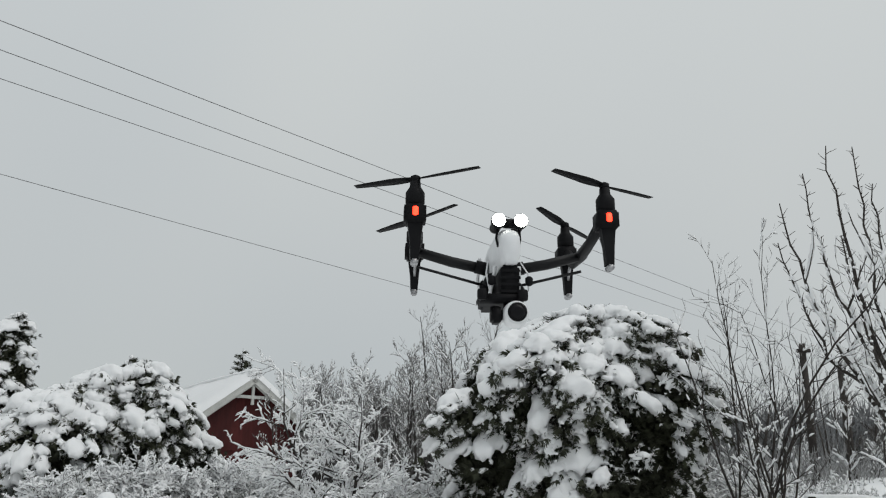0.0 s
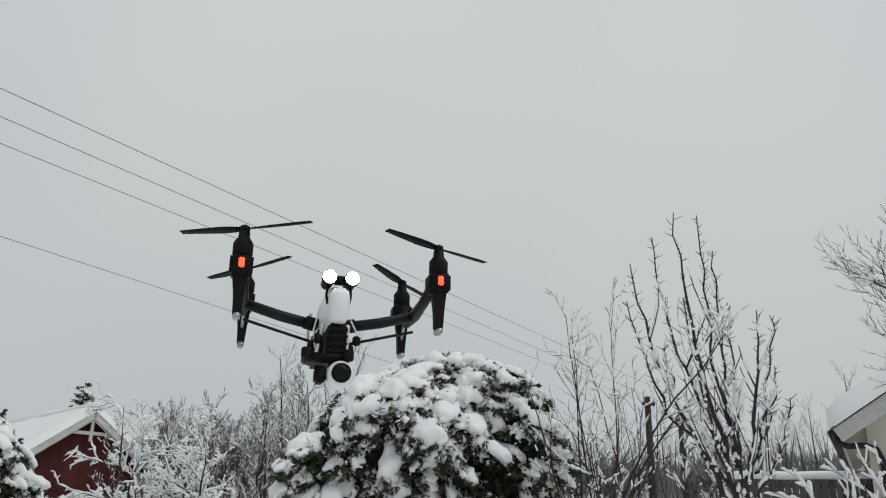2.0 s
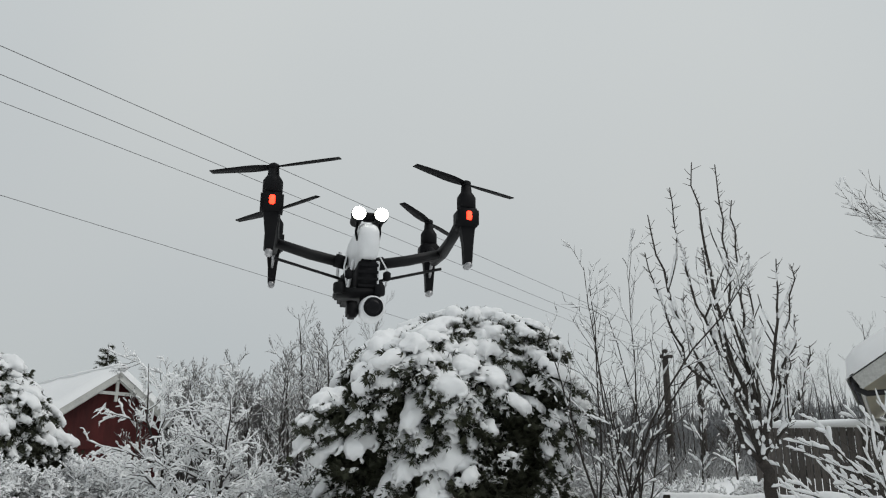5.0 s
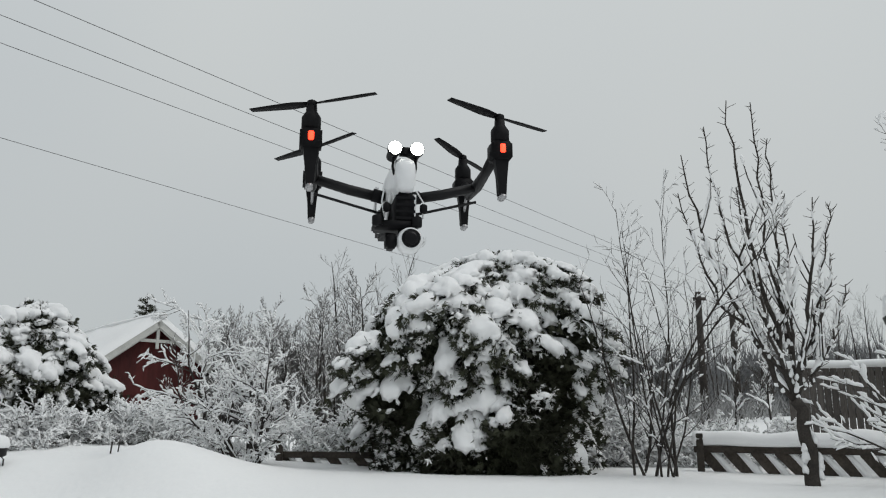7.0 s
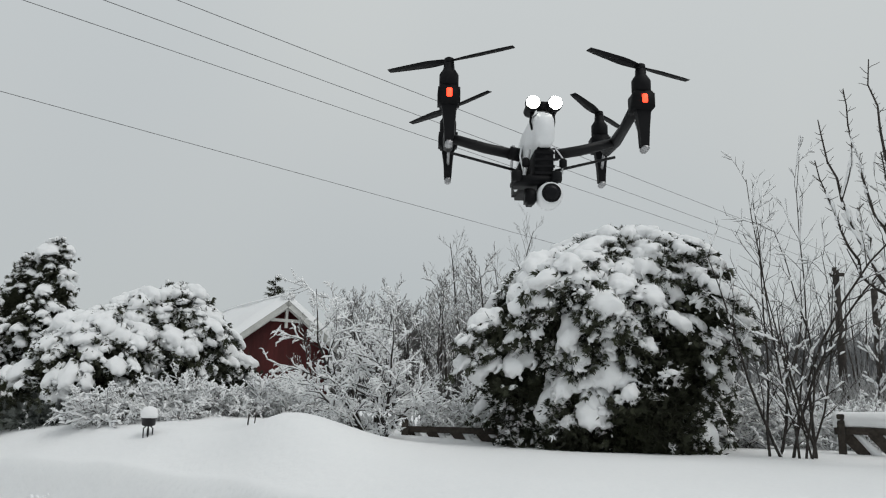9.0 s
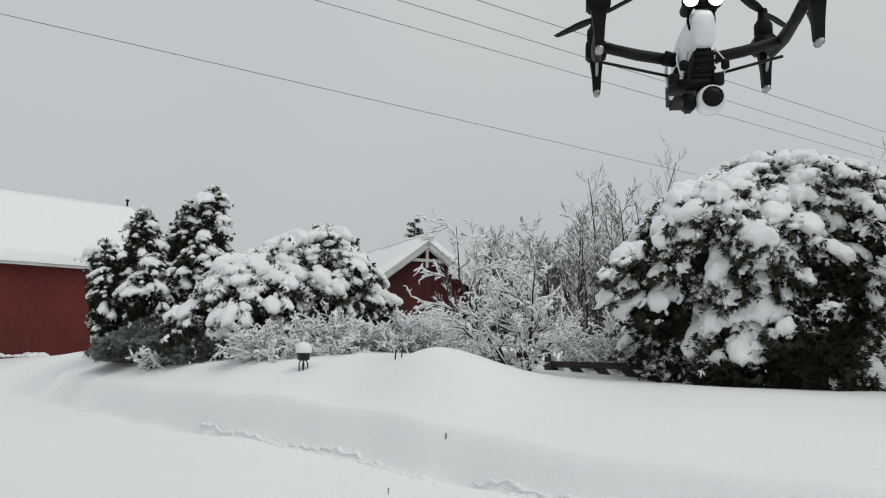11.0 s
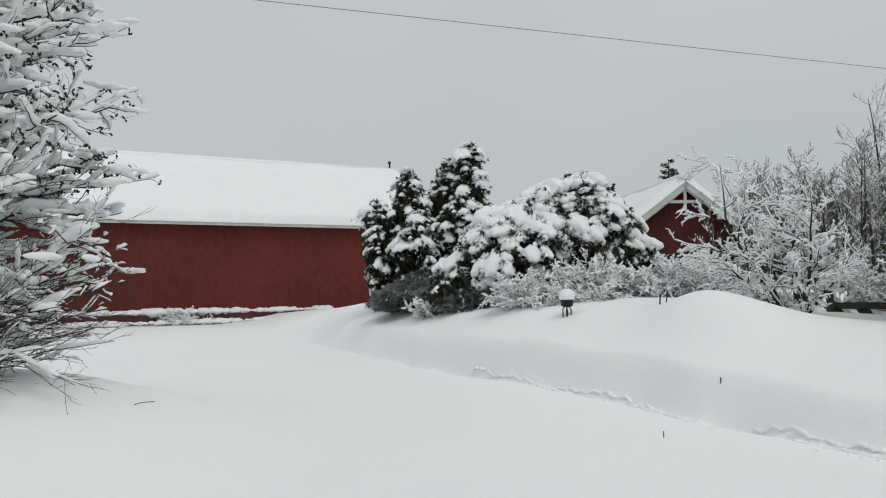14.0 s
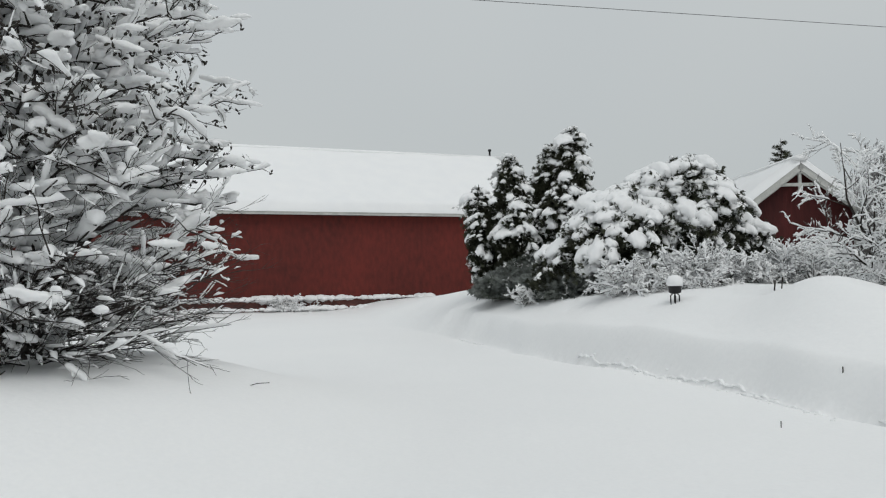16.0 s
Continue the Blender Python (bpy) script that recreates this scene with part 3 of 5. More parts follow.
def tree_thing(name, m, label, category, lines, seed, snow=0.03, gate=-0.1, steep=0.95, bark=None, twig=None, snow_levels=(0, 1, 2, 3, 4), group="", twig_from=2, extra=None, snow_sides=5):
    """A leafless tree from its branch lines: trunk and limbs one by one, twigs and snow together."""
    rng = random.Random(seed)
    ob = thing(name, m, label, category, group)
    big = [l for l in lines if l[2] == 0]
    for i, l in enumerate(big):
        part("trunk" if i == 0 else "limb", wood([l]), bark or BARK, ob)
    mid = [l for l in lines if 0 < l[2] < twig_from]
    if mid:
        tagged(part("branch_crown", wood(mid), bark or BARK, ob), kind="stuff")
    fine = [l for l in lines if l[2] >= twig_from]
    if fine:
        tagged(part("twig_crown", wood(fine), twig or TWIG, ob), kind="stuff")
    load = snow_load(rng, lines, snow, gate, steep, snow_levels, sides=snow_sides)
    if extra:
        extra(load, rng, lines)
    if load.n:
        tagged(part("snow_load", load, SNOW, ob), kind="stuff")
    return ob


# ---- the red barn across the yard ----
def build_barn():
    m = pose(-29.3, 19.3, 0.0, 0, 0, 63.9)
    barn = thing("barn", m, "long red wooden barn under a thick snow roof", "barn")
    x0, x1, depth, eave, ridge = -16.0, 13.6, 9.0, 4.55, 7.45
    w = Mesh(); w.box((x0, 0, 0.45), (x1, 0.2, eave)); part("front_wall", w, RED, barn, "red painted board wall", smooth=False)
    w = Mesh(); w.box((x0, depth - 0.2, -0.2), (x1, depth, eave)); part("back_wall", w, RED, barn, smooth=False)
    for x in (x0, x1 - 0.2):
        w = Mesh()
        v = [(0.2, -0.2), (depth - 0.2, -0.2), (depth - 0.2, eave), (depth / 2, ridge - 0.25), (0.2, eave)]
        n = len(v)
        w.add([(x, a, b) for a, b in v] + [(x + 0.2, a, b) for a, b in v], [tuple(range(n))[::-1], tuple(range(n, 2 * n))] + [(i, (i + 1) % n, (i + 1) % n + n, i + n) for i in range(n)])
        part("end_wall", w, RED, barn, smooth=False)
    w = Mesh(); w.box((x0, -0.03, -0.3), (x1, 0.17, 0.45)); part("plinth", w, BRICKS, barn, "brown brick plinth", smooth=False)
    slope = math.atan2(ridge - eave, depth / 2)
    run = math.hypot(ridge - eave, depth / 2) + 0.45
    for side in (0, 1):
        r = Mesh()
        mm = Matrix.Translation((0, depth / 2, ridge)) @ pose(0, 0, 0, 0, 0, 180 * side) @ pose(0, 0, 0, math.degrees(slope) , 0, 0)
        xa, xb = (x0 - 0.4, x1 + 0.3) if side == 0 else (-x1 - 0.3, -x0 + 0.4)
        r.box((xa, -run, -0.10), (xb, 0, 0.0), 0, mm)
        deck = part("roof", r, ROOFING, barn, smooth=False)
        # snow blanket with a soft, slightly uneven surface and a rounded lower edge
        s = Mesh()
        nxs, nys = 120, 26
        vv, ff = [], []
        for j in range(nys + 1):
            k = j / nys
            for i in range(nxs + 1):
                x = xa - 0.05 + (xb - xa + 0.1) * i / nxs
                y = 0.0 - (run + 0.10) * k
                h = 0.34 + 0.05 * noise.noise(Vector((x * 0.25, y * 0.4, side))) + 0.02 * noise.noise(Vector((x * 1.3, y * 1.3, side)))
                edge = min(1, (1 - k) * 14, 4 * i / nxs * 10, 4 * (nxs - i) / nxs * 10)
                h = h * math.sqrt(max(0, 1 - (1 - edge) ** 2)) + 0.004
                if j == 0:
                    h += 0.0
                vv.append((mm @ Vector((x, y + 0.03 * noise.noise(Vector((x * 2, 0, 4))) * (k > 0.9), h)))[:])
        for j in range(nys):
            for i in range(nxs):
                a = j * (nxs + 1) + i
                ff.append((a, a + nxs + 1, a + nxs + 2, a + 1))
        s.add(vv, ff)
        part("roof_snow", s, SNOW, deck, "thick smooth roof snow")
    f = Mesh()
    f.box((x0 - 0.4, -0.42, eave - 0.42), (x1 + 0.3, -0.38, eave - 0.24)); part("fascia_board", f, WHITE, barn, "pale grey eaves board", smooth=False)
    f = Mesh(); f.box((x0 - 0.4, -0.38, eave - 0.42), (x1 + 0.3, 0.0, eave - 0.40)); part("soffit", f, REDDARK, barn, smooth=False)
    cap = Mesh()
    cap.tube([(x0 - 0.4, depth / 2, ridge + 0.22), (-5, depth / 2, ridge + 0.25), (5, depth / 2, ridge + 0.22), (x1 + 0.3, depth / 2, ridge + 0.2)], [0.3, 0.32, 0.3, 0.28], 12, 0.55)
    part("ridge_snow", cap, SNOW, barn)
    f = Mesh(); f.lathe([(0.05, 0), (0.05, 0.5), (0.09, 0.5), (0.09, 0.6), (0.03, 0.62)], 10, Matrix.Translation((x1 - 0.3, depth / 2, ridge + 0.1)))
    part("roof_vent", f, BLACK, barn)
    return barn


build_barn()


def drift(name, label, points, width, height, seed, rough=0.3):
    """A low drift of snow along a line."""
    rng = random.Random(seed)
    m = Mesh()
    for (a, b) in zip(points, points[1:]):
        a, b = np.array(a, float), np.array(b, float)
        n = max(4, int(np.linalg.norm(b - a) / 0.05))
        for i in range(n):
            p = a + (b - a) * (i + rng.random()) / n
            k = 0.6 + 0.7 * abs(noise.noise(Vector(p) * 0.9))
            add_bit(m, rng, p + np.array([rng.gauss(0, width * 0.3), rng.gauss(0, width * 0.3), 0]), height * k * 1.3 * rng.choice((0.25, 0.35, 0.5, 0.7, 1.0)), 0.8)
    ob = new(name, m.data(name, SNOW))
    return tagged(ob, label, "snow drift", kind="stuff")


def barn_point(x, y, z):
    return (pose(-29.3, 19.3, 0.0, 0, 0, 63.9) @ Vector((x, y, z)))[:]


drift("snow_drift", "uneven snow heaped against the barn wall", [barn_point(-12, -0.1, 0.45), barn_point(0, -0.1, 0.52), barn_point(8, -0.1, 0.5)], 0.35, 0.30, 3)
drift("snow_drift", "uneven snow heaped before the barn plinth", [barn_point(-12, -0.8, 0.1), barn_point(9, -0.8, 0.12)], 0.6, 0.28, 4)


# ---- the small gabled shed ----
def build_shed():
    # x along the gable, y along the ridge
    m = pose(-11.7, 27.7, 0.36, 0, 0, 40.3)
    shed = thing("shed", m, "small dark red wooden shed with white verge boards and snowy roof", "shed")
    w, depth, eave, apex = 4.0, 9.0, 3.25, 4.75
    g = Mesh()
    n = 26
    for i in range(n):
        a, b = i * w / n + 0.0015, (i + 1) * w / n - 0.0015
        top = lambda x: eave - 0.15 + (apex - eave) * (1 - abs(x - w / 2) / (w / 2))
        p = Mesh()
        zt0, zt1 = min(top(a), 4.0), min(top(b), 4.0)
        o = [(a, 2.2), (b, 2.2), (b, zt1), (a, zt0)]
        p.prism(o, 0.0, 0.03)
        part("plank", p, REDDARK, shed, smooth=False)
        p = Mesh(); p.prism([(a, 0.2), (b, 0.2), (b, 2.16), (a, 2.16)], 0.05, 0.08); part("plank", p, REDDARK, shed, smooth=False)
    back = Mesh(); back.prism([(0, 0.2), (w, 0.2), (w, eave), (w / 2, apex - 0.1), (0, eave)], 0.10, 0.25); part("gable_wall", back, REDDARK, shed, smooth=False)
    back = Mesh(); back.prism([(0, 0.2), (w, 0.2), (w, eave), (w / 2, apex - 0.1), (0, eave)], depth - 0.2, depth); part("gable_wall", back, REDDARK, shed, smooth=False)
    for x in (0.0, w - 0.15):
        s = Mesh(); s.box((x, 0.25, 0.2), (x + 0.15, depth - 0.2, eave)); part("side_wall", s, REDDARK, shed, smooth=False)
    s = Mesh(); s.box((-0.02, -0.02, 2.14), (w + 0.02, 0.06, 2.22)); part("rail", s, REDDARK, shed, smooth=False)
    for x in (-0.03, w - 0.07):
        c = Mesh(); c.box((x, -0.03, 1.2), (x + 0.10, 0.0, eave - 0.1)); part("corner_board", c, WHITE, shed, "white corner board", smooth=False)
    slope = math.atan2(apex - eave, w / 2)
    run = (w / 2 + 0.38) / math.cos(slope)
    for sgn in (-1, 1):
        mm = Matrix.Translation((w / 2, 0, apex)) @ pose(0, 0, 0, 0, 0, 0) @ Matrix.Rotation(sgn * slope, 4, "Y")
        lo, hi = (0, run) if sgn > 0 else (-run, 0)
        r = Mesh(); r.box((lo, -0.42, -0.08), (hi, depth + 0.4, 0.0), 0, mm); deck = part("roof", r, ROOFING, shed, smooth=False)
        v = Mesh(); v.box((lo, -0.47, -0.20), (hi, -0.422, 0.02), 0, mm); part("verge_board", v, WHITE, shed, "white verge board", smooth=False)
        v = Mesh(); v.box((lo if sgn < 0 else lo + 0.2, -0.40, -0.24), (hi if sgn > 0 else hi - 0.2, -0.36, -0.14), 0, mm); part("inner_verge_board", v, WHITE, shed, smooth=False)
        e = Mesh(); e.box((hi - 0.03 if sgn > 0 else lo, -0.42, -0.20), (hi if sgn > 0 else lo + 0.03, depth + 0.4, -0.08), 0, mm); part("eaves_board", e, WHITE, shed, smooth=False)
        sn = Mesh()
        vv, ff, a, b = [], [], 22, 50
        for i in range(a + 1):
            for j in range(b + 1):
                x, y = run * 1.03 * i / a, -0.50 + (depth + 0.95) * j / b
                edge = min(1, (1 - i / a) * 9, j / b * 60, (1 - j / b) * 60)
                h = (0.27 + 0.05 * noise.noise(Vector((x * 0.7, y * 0.7, sgn)))) * math.sqrt(max(0, 1 - (1 - edge) ** 2)) + 0.006
                vv.append((mm @ Vector((x * sgn, y, h)))[:])
        for i in range(a):
            for j in range(b):
                q = i * (b + 1) + j
                ff.append((q, q + b + 1, q + b + 2, q + 1) if sgn > 0 else (q, q + 1, q + b + 2, q + b + 1))
        sn.add(vv, ff)
        part("roof_snow", sn, SNOW, deck, "thick smooth roof snow")
    t = Mesh(); t.box((w / 2 - 0.72, -0.36, apex - 0.78), (w / 2 + 0.72, -0.30, apex - 0.67)); part("tie_beam", t, WHITE, shed, "white tie beam in the gable", smooth=False)
    t = Mesh(); t.box((w / 2 - 0.05, -0.37, apex - 1.0), (w / 2 + 0.05, -0.29, apex - 0.1)); part("king_post", t, WHITE, shed, "white king post in the gable", smooth=False)
    ns = Mesh(); ns.tube([(w / 2, -0.48, apex + 0.18), (w / 2, depth / 2, apex + 0.20), (w / 2, depth + 0.3, apex + 0.16)], [0.26, 0.30, 0.26], 10, 0.5); part("ridge_snow", ns, SNOW, shed)
    return shed


build_shed()


# ---- the pale house, its gutter and the fences on the far side ----
def build_house():
    house = thing("house", pose(7.30, 11.95, 0.30, 0, 0, -31.0), "cream rendered house corner with black gutter under snow", "house")
    w, depth, eave = 7.0, 8.0, 3.05
    pitch = radians(33)
    apex = eave + w / 2 * math.tan(pitch)
    g = Mesh(); g.prism([(0, 0.3), (w, 0.3), (w, eave), (w / 2, apex), (0, eave)], 0, 0.3); part("gable_wall", g, CREAM, house, smooth=False)
    g = Mesh(); g.prism([(0, 0.3), (w, 0.3), (w, eave), (w / 2, apex), (0, eave)], depth - 0.3, depth); part("gable_wall", g, CREAM, house, smooth=False)
    for x in (0, w - 0.3):
        g = Mesh(); g.box((x, 0.3, 0.3), (x + 0.3, depth - 0.3, eave)); part("side_wall", g, CREAM, house, smooth=False)
    run = (w / 2 + 0.42) / math.cos(pitch)
    for sgn in (-1, 1):
        mm = Matrix.Translation((w / 2, 0, apex + 0.05)) @ Matrix.Rotation(sgn * pitch, 4, "Y")
        lo, hi = (0, run) if sgn > 0 else (-run, 0)
        r = Mesh(); r.box((lo, -0.35, -0.02), (hi, depth + 0.3, 0.06), 0, mm); deck = part("roof", r, ROOFING, house, smooth=False)
        r = Mesh(); r.box((lo, -0.38, -0.17), (hi, -0.352, 0.05), 0, mm); part("verge_board", r, WHITE, house, "white verge board", smooth=False)
        r = Mesh(); r.box((lo, -0.348, -0.07), (hi, depth + 0.28, -0.024), 0, mm); part("soffit", r, CREAM, house, "cream painted soffit", smooth=False)
        r = Mesh(); r.box((hi - 0.03 if sgn > 0 else lo, -0.35, -0.16), (hi if sgn > 0 else lo + 0.03, depth + 0.3, -0.02), 0, mm); part("eaves_board", r, WHITE, house, smooth=False)
        s, vv, ff, a, b = Mesh(), [], [], 24, 40
        for i in range(a + 1):
            for j in range(b + 1):
                x, y = run * 1.02 * i / a, -0.42 + (depth + 0.8) * j / b
                edge = min(1, (1 - i / a) * 10, j / b * 60, (1 - j / b) * 60)
                h = 0.065 + (0.32 + 0.05 * noise.noise(Vector((x * 0.8, y * 0.8, 3 + sgn)))) * math.sqrt(max(0, 1 - (1 - edge) ** 2))
                vv.append((mm @ Vector((x * sgn, y, h)))[:])
        for i in range(a):
            for j in range(b):
                q = i * (b + 1) + j
                ff.append((q, q + b + 1, q + b + 2, q + 1) if sgn > 0 else (q, q + 1, q + b + 2, q + b + 1))
        s.add(vv, ff)
        part("roof_snow", s, SNOW, deck, "thick roof snow")
    gut = Mesh(); gut.tube([(-0.42, -0.36, eave - 0.20), (-0.42, depth, eave - 0.16)], [0.07, 0.07], 10); part("gutter", gut, BLACK, house, "black half-round gutter")
    dp = Mesh(); dp.tube([(-0.42, -0.25, eave - 0.22), (-0.40, -0.25, eave - 0.36), (-0.28, -0.22, eave - 0.42), (-0.05, -0.14, eave - 0.40), (0.10, -0.10, eave - 0.46), (0.16, -0.08, eave - 0.62), (0.17, -0.08, 1.2)], 0.045, 10); part("downpipe", dp, BLACK, house, "black bent downpipe")
    return house


build_house()


def plank_fence():
    rng = random.Random(8)
    a, b = Vector((8.35, 19.35, 0)), Vector((12.4, 17.35, 0))
    ang = math.degrees(math.atan2(b.y - a.y, b.x - a.x))
    length = (b - a).length
    f = thing("plank_fence", pose(a.x, a.y, 1.55, 0, 0, ang), "tall weathered grey plank fence capped with snow", "fence")
    n = int(length / 0.155)
    for i in range(n):
        p = Mesh(); p.box((i * 0.155, -0.012 + (i % 2) * 0.018, -0.3), (i * 0.155 + 0.138, 0.010 + (i % 2) * 0.018, 1.36 + rng.uniform(-0.015, 0.015)), 0.004); part("plank", p, GREYWOOD, f, smooth=False)
    for z in (0.2, 1.15):
        r = Mesh(); r.box((0, 0.035, z), (length, 0.075, z + 0.1)); part("rail", r, OLDWOOD, f, smooth=False)
    for x in (0, length / 2, length - 0.1):
        r = Mesh(); r.box((x, 0.08, -0.6), (x + 0.1, 0.18, 1.36)); part("post", r, OLDWOOD, f, smooth=False)
    s = Mesh()
    k = np.linspace(0, length, 40)
    s.tube([(x, 0.02, 1.43 + 0.02 * noise.noise(Vector((x * 1.2, 0, 0)))) for x in k], [0.13 + 0.02 * noise.noise(Vector((x, 3, 0))) for x in k], 10, 0.75)
    part("snow_cap", s, SNOW, f, "even snow cap")


plank_fence()


def rail_fence(name, a, b, z, label, top=0.62, seed=1, caps=True):
    """A low fence of slanting boards below a top rail, with snow lying on every board."""
    rng = random.Random(seed)
    a, b = Vector(a), Vector(b)
    length, ang = (b - a).length, math.degrees(math.atan2(b.y - a.y, b.x - a.x))
    f = thing(name, pose(a.x, a.y, z, 0, 0, ang), label, "fence", "low fences")
    posts = np.arange(0.0, length + 0.01, 1.55)
    for x in posts:
        p = Mesh(); p.box((x - 0.05, -0.10, -0.5), (x + 0.05, -0.02, top + 0.16), 0.008); part("post", p, OLDWOOD, f, smooth=False)
    for zz, h in ((top - 0.12, 0.10), (0.0, 0.08)):
        r = Mesh(); r.box((-0.1, -0.015, zz), (length + 0.1, 0.03, zz + h), 0.006); part("rail", r, OLDWOOD, f, smooth=False)
    x = 0.0
    snow = Mesh()
    while x < length - 0.3:
        m = Matrix.Translation((x, 0.05, top - 0.08)) @ Matrix.Rotation(radians(50 + rng.uniform(-3, 3)), 4, "Y")
        p = Mesh(); p.box((0, 0, -0.08), (0.90, 0.03, 0.08), 0.004, m); part("slanted_board", p, OLDWOOD, f, smooth=False)
        q0, q1 = m @ Vector((0.02, 0.0, 0.11)), m @ Vector((0.88, 0.0, 0.11))
        snow.tube([q0[:], ((q0 + q1) / 2)[:], q1[:]], [0.035, 0.06, 0.045], 6)
        x += rng.uniform(0.32, 0.42)
    k = np.linspace(-0.1, length + 0.1, 50)
    if caps:
        snow.tube([(x, 0.03, top + 0.08 + 0.05 * noise.noise(Vector((x * 1.6, seed, 0)))) for x in k], [0.13 + 0.07 * noise.noise(Vector((x * 1.6, seed, 2))) for x in k], 8, 0.9)
    tagged(part("snow_load", snow, SNOW, f, "thick uneven snow on rail and boards"), kind="stuff")


rail_fence("low_fence", (3.99, 12.44, 0), (7.4, 10.9, 0), 0.66, "low dark wooden fence with slanting boards under snow", 0.62, 3)
rail_fence("low_fence", (-2.5, 13.4, 0), (-0.9, 13.3, 0), 0.68, "low dark wooden fence behind the apple tree, snowed over", 0.45, 5, False)

# ---- overhead wires ----
def wire(a, b, sag, r, label):
    k = np.linspace(0, 1, 40)[:, None]
    a, b = np.array(a, float), np.array(b, float)
    pts = a + (b - a) * k
    pts[:, 2] -= (sag * 4 * k * (1 - k))[:, 0]
    m = Mesh(); m.tube(pts, r, 5)
    tagged(new("overhead_wire", m.data("overhead_wire", WIRE)), label, "power line", "overhead wires")


for k, c, r in ((0.742, -16.02, 0.0075), (0.731, -17.11, 0.0075), (0.739, -18.57, 0.0075), (0.674, -23.9, 0.009)):
    wire((k * 1.0 + c, 1.0, 8.5), (k * 75 + c, 75, 8.5), 0.0, r, "thin dark overhead wire against the grey sky")


def pole(x, y, z, h, arm=0.0):
    p = thing("utility_pole", pose(x, y, z), "dark weathered wooden utility pole", "pole")
    m = Mesh(); m.tube([(0, 0, -0.5), (0, 0, h)], [0.15, 0.11], 10); part("shaft", m, BARK, p)
    if arm:
        m = Mesh(); m.box((-arm / 2, -0.17, h - 0.32), (arm / 2, -0.08, h - 0.20), 0.01); part("crossarm", m, BARK, p)


pole(9.35, 28.6, 1.5, 4.75, 0.45)
pole(10.75, 29.2, 1.5, 4.1)


# ---- evergreens ----
def dome(u):
    return max(0.0, 1 - u ** 5) ** 0.72 * (0.90 + 0.1 * math.sin(u * 3))


def column(u):
    return (0.65 + 0.9 * u - 0.9 * u * u) * max(0.0, 1 - u ** 5) ** 0.7


evergreen("cypress_bush", pose(0.68, 12.75, 0.75), "broad dark green cypress bush loaded with heavy snow clumps", "bush", 11, 1.78, 3.46, dome, 27000, 640, 0.35, spray=0.14, squash=0.85, dust=4200, lean=(0.45, 0), top_bias=1.1, lumpy=0.50, pack=0.25, cover=0.13)
for x, y, h, r, ln, s in ((-12.9, 15.45, 2.75, 0.50, (-0.45, 0), 31), (-12.5, 15.85, 3.4, 0.50, (-0.12, 0), 32), (-11.85, 16.45, 3.55, 0.42, (0.05, 0), 33), (-11.35, 16.5, 3.9, 0.46, (0.2, 0), 34), (-12.1, 15.7, 2.3, 0.60, (0, 0), 35), (-11.3, 16.1, 2.6, 0.62, (0.2, 0), 36)):
    evergreen("columnar_conifer", pose(x, y, ground_z(x, y) - 0.12), "slim upright dark conifer with snow in its tufts", "conifer", s, r, h, column, 5200, 95, 0.29, spray=0.13, dust=300, lean=ln, top_bias=0.9, lumpy=0.6, group="upright conifers", pack=0.30, cover=0.12, proud=0.07, fringes=0.5, lumps=FAR_LUMPS)
for x, y, r, h, n, c, dust, lab, s, sq, cv in (
        (-9.05, 14.3, 1.45, 2.45, 520, 0.34, 700, "wide spreading juniper bush bent low by thick snow", 41, 0.8, -0.3),
        (-7.45, 15.15, 1.35, 2.65, 480, 0.31, 700, "taller rounded juniper bush with layered snow", 42, 0.9, -0.15),
        (-11.2, 14.95, 1.2, 0.9, 12, 0.18, 300, "low dark evergreen bush, lightly dusted with snow", 43, 1.0, 0.2),
        (-9.2, 13.95, 1.3, 0.75, 14, 0.18, 400, "low dark evergreen bush, lightly dusted with snow", 44, 0.7, 0.2)):
    evergreen("juniper_bush", pose(x, y, ground_z(x, y) - 0.12), lab, "bush", s, r, h, lambda u: max(0, 1 - u ** 2.2) ** 0.85, 9000, n, c, spray=0.14, squash=sq, dust=dust, lean=(1.15, 0.5) if s == 41 else (0, 0), top_bias=1.0, lumpy=0.4, pack=0.21, cover=cv, fringes=0.8, lumps=FAR_LUMPS, foliage=DUSTED if n < 20 else NEEDLE)


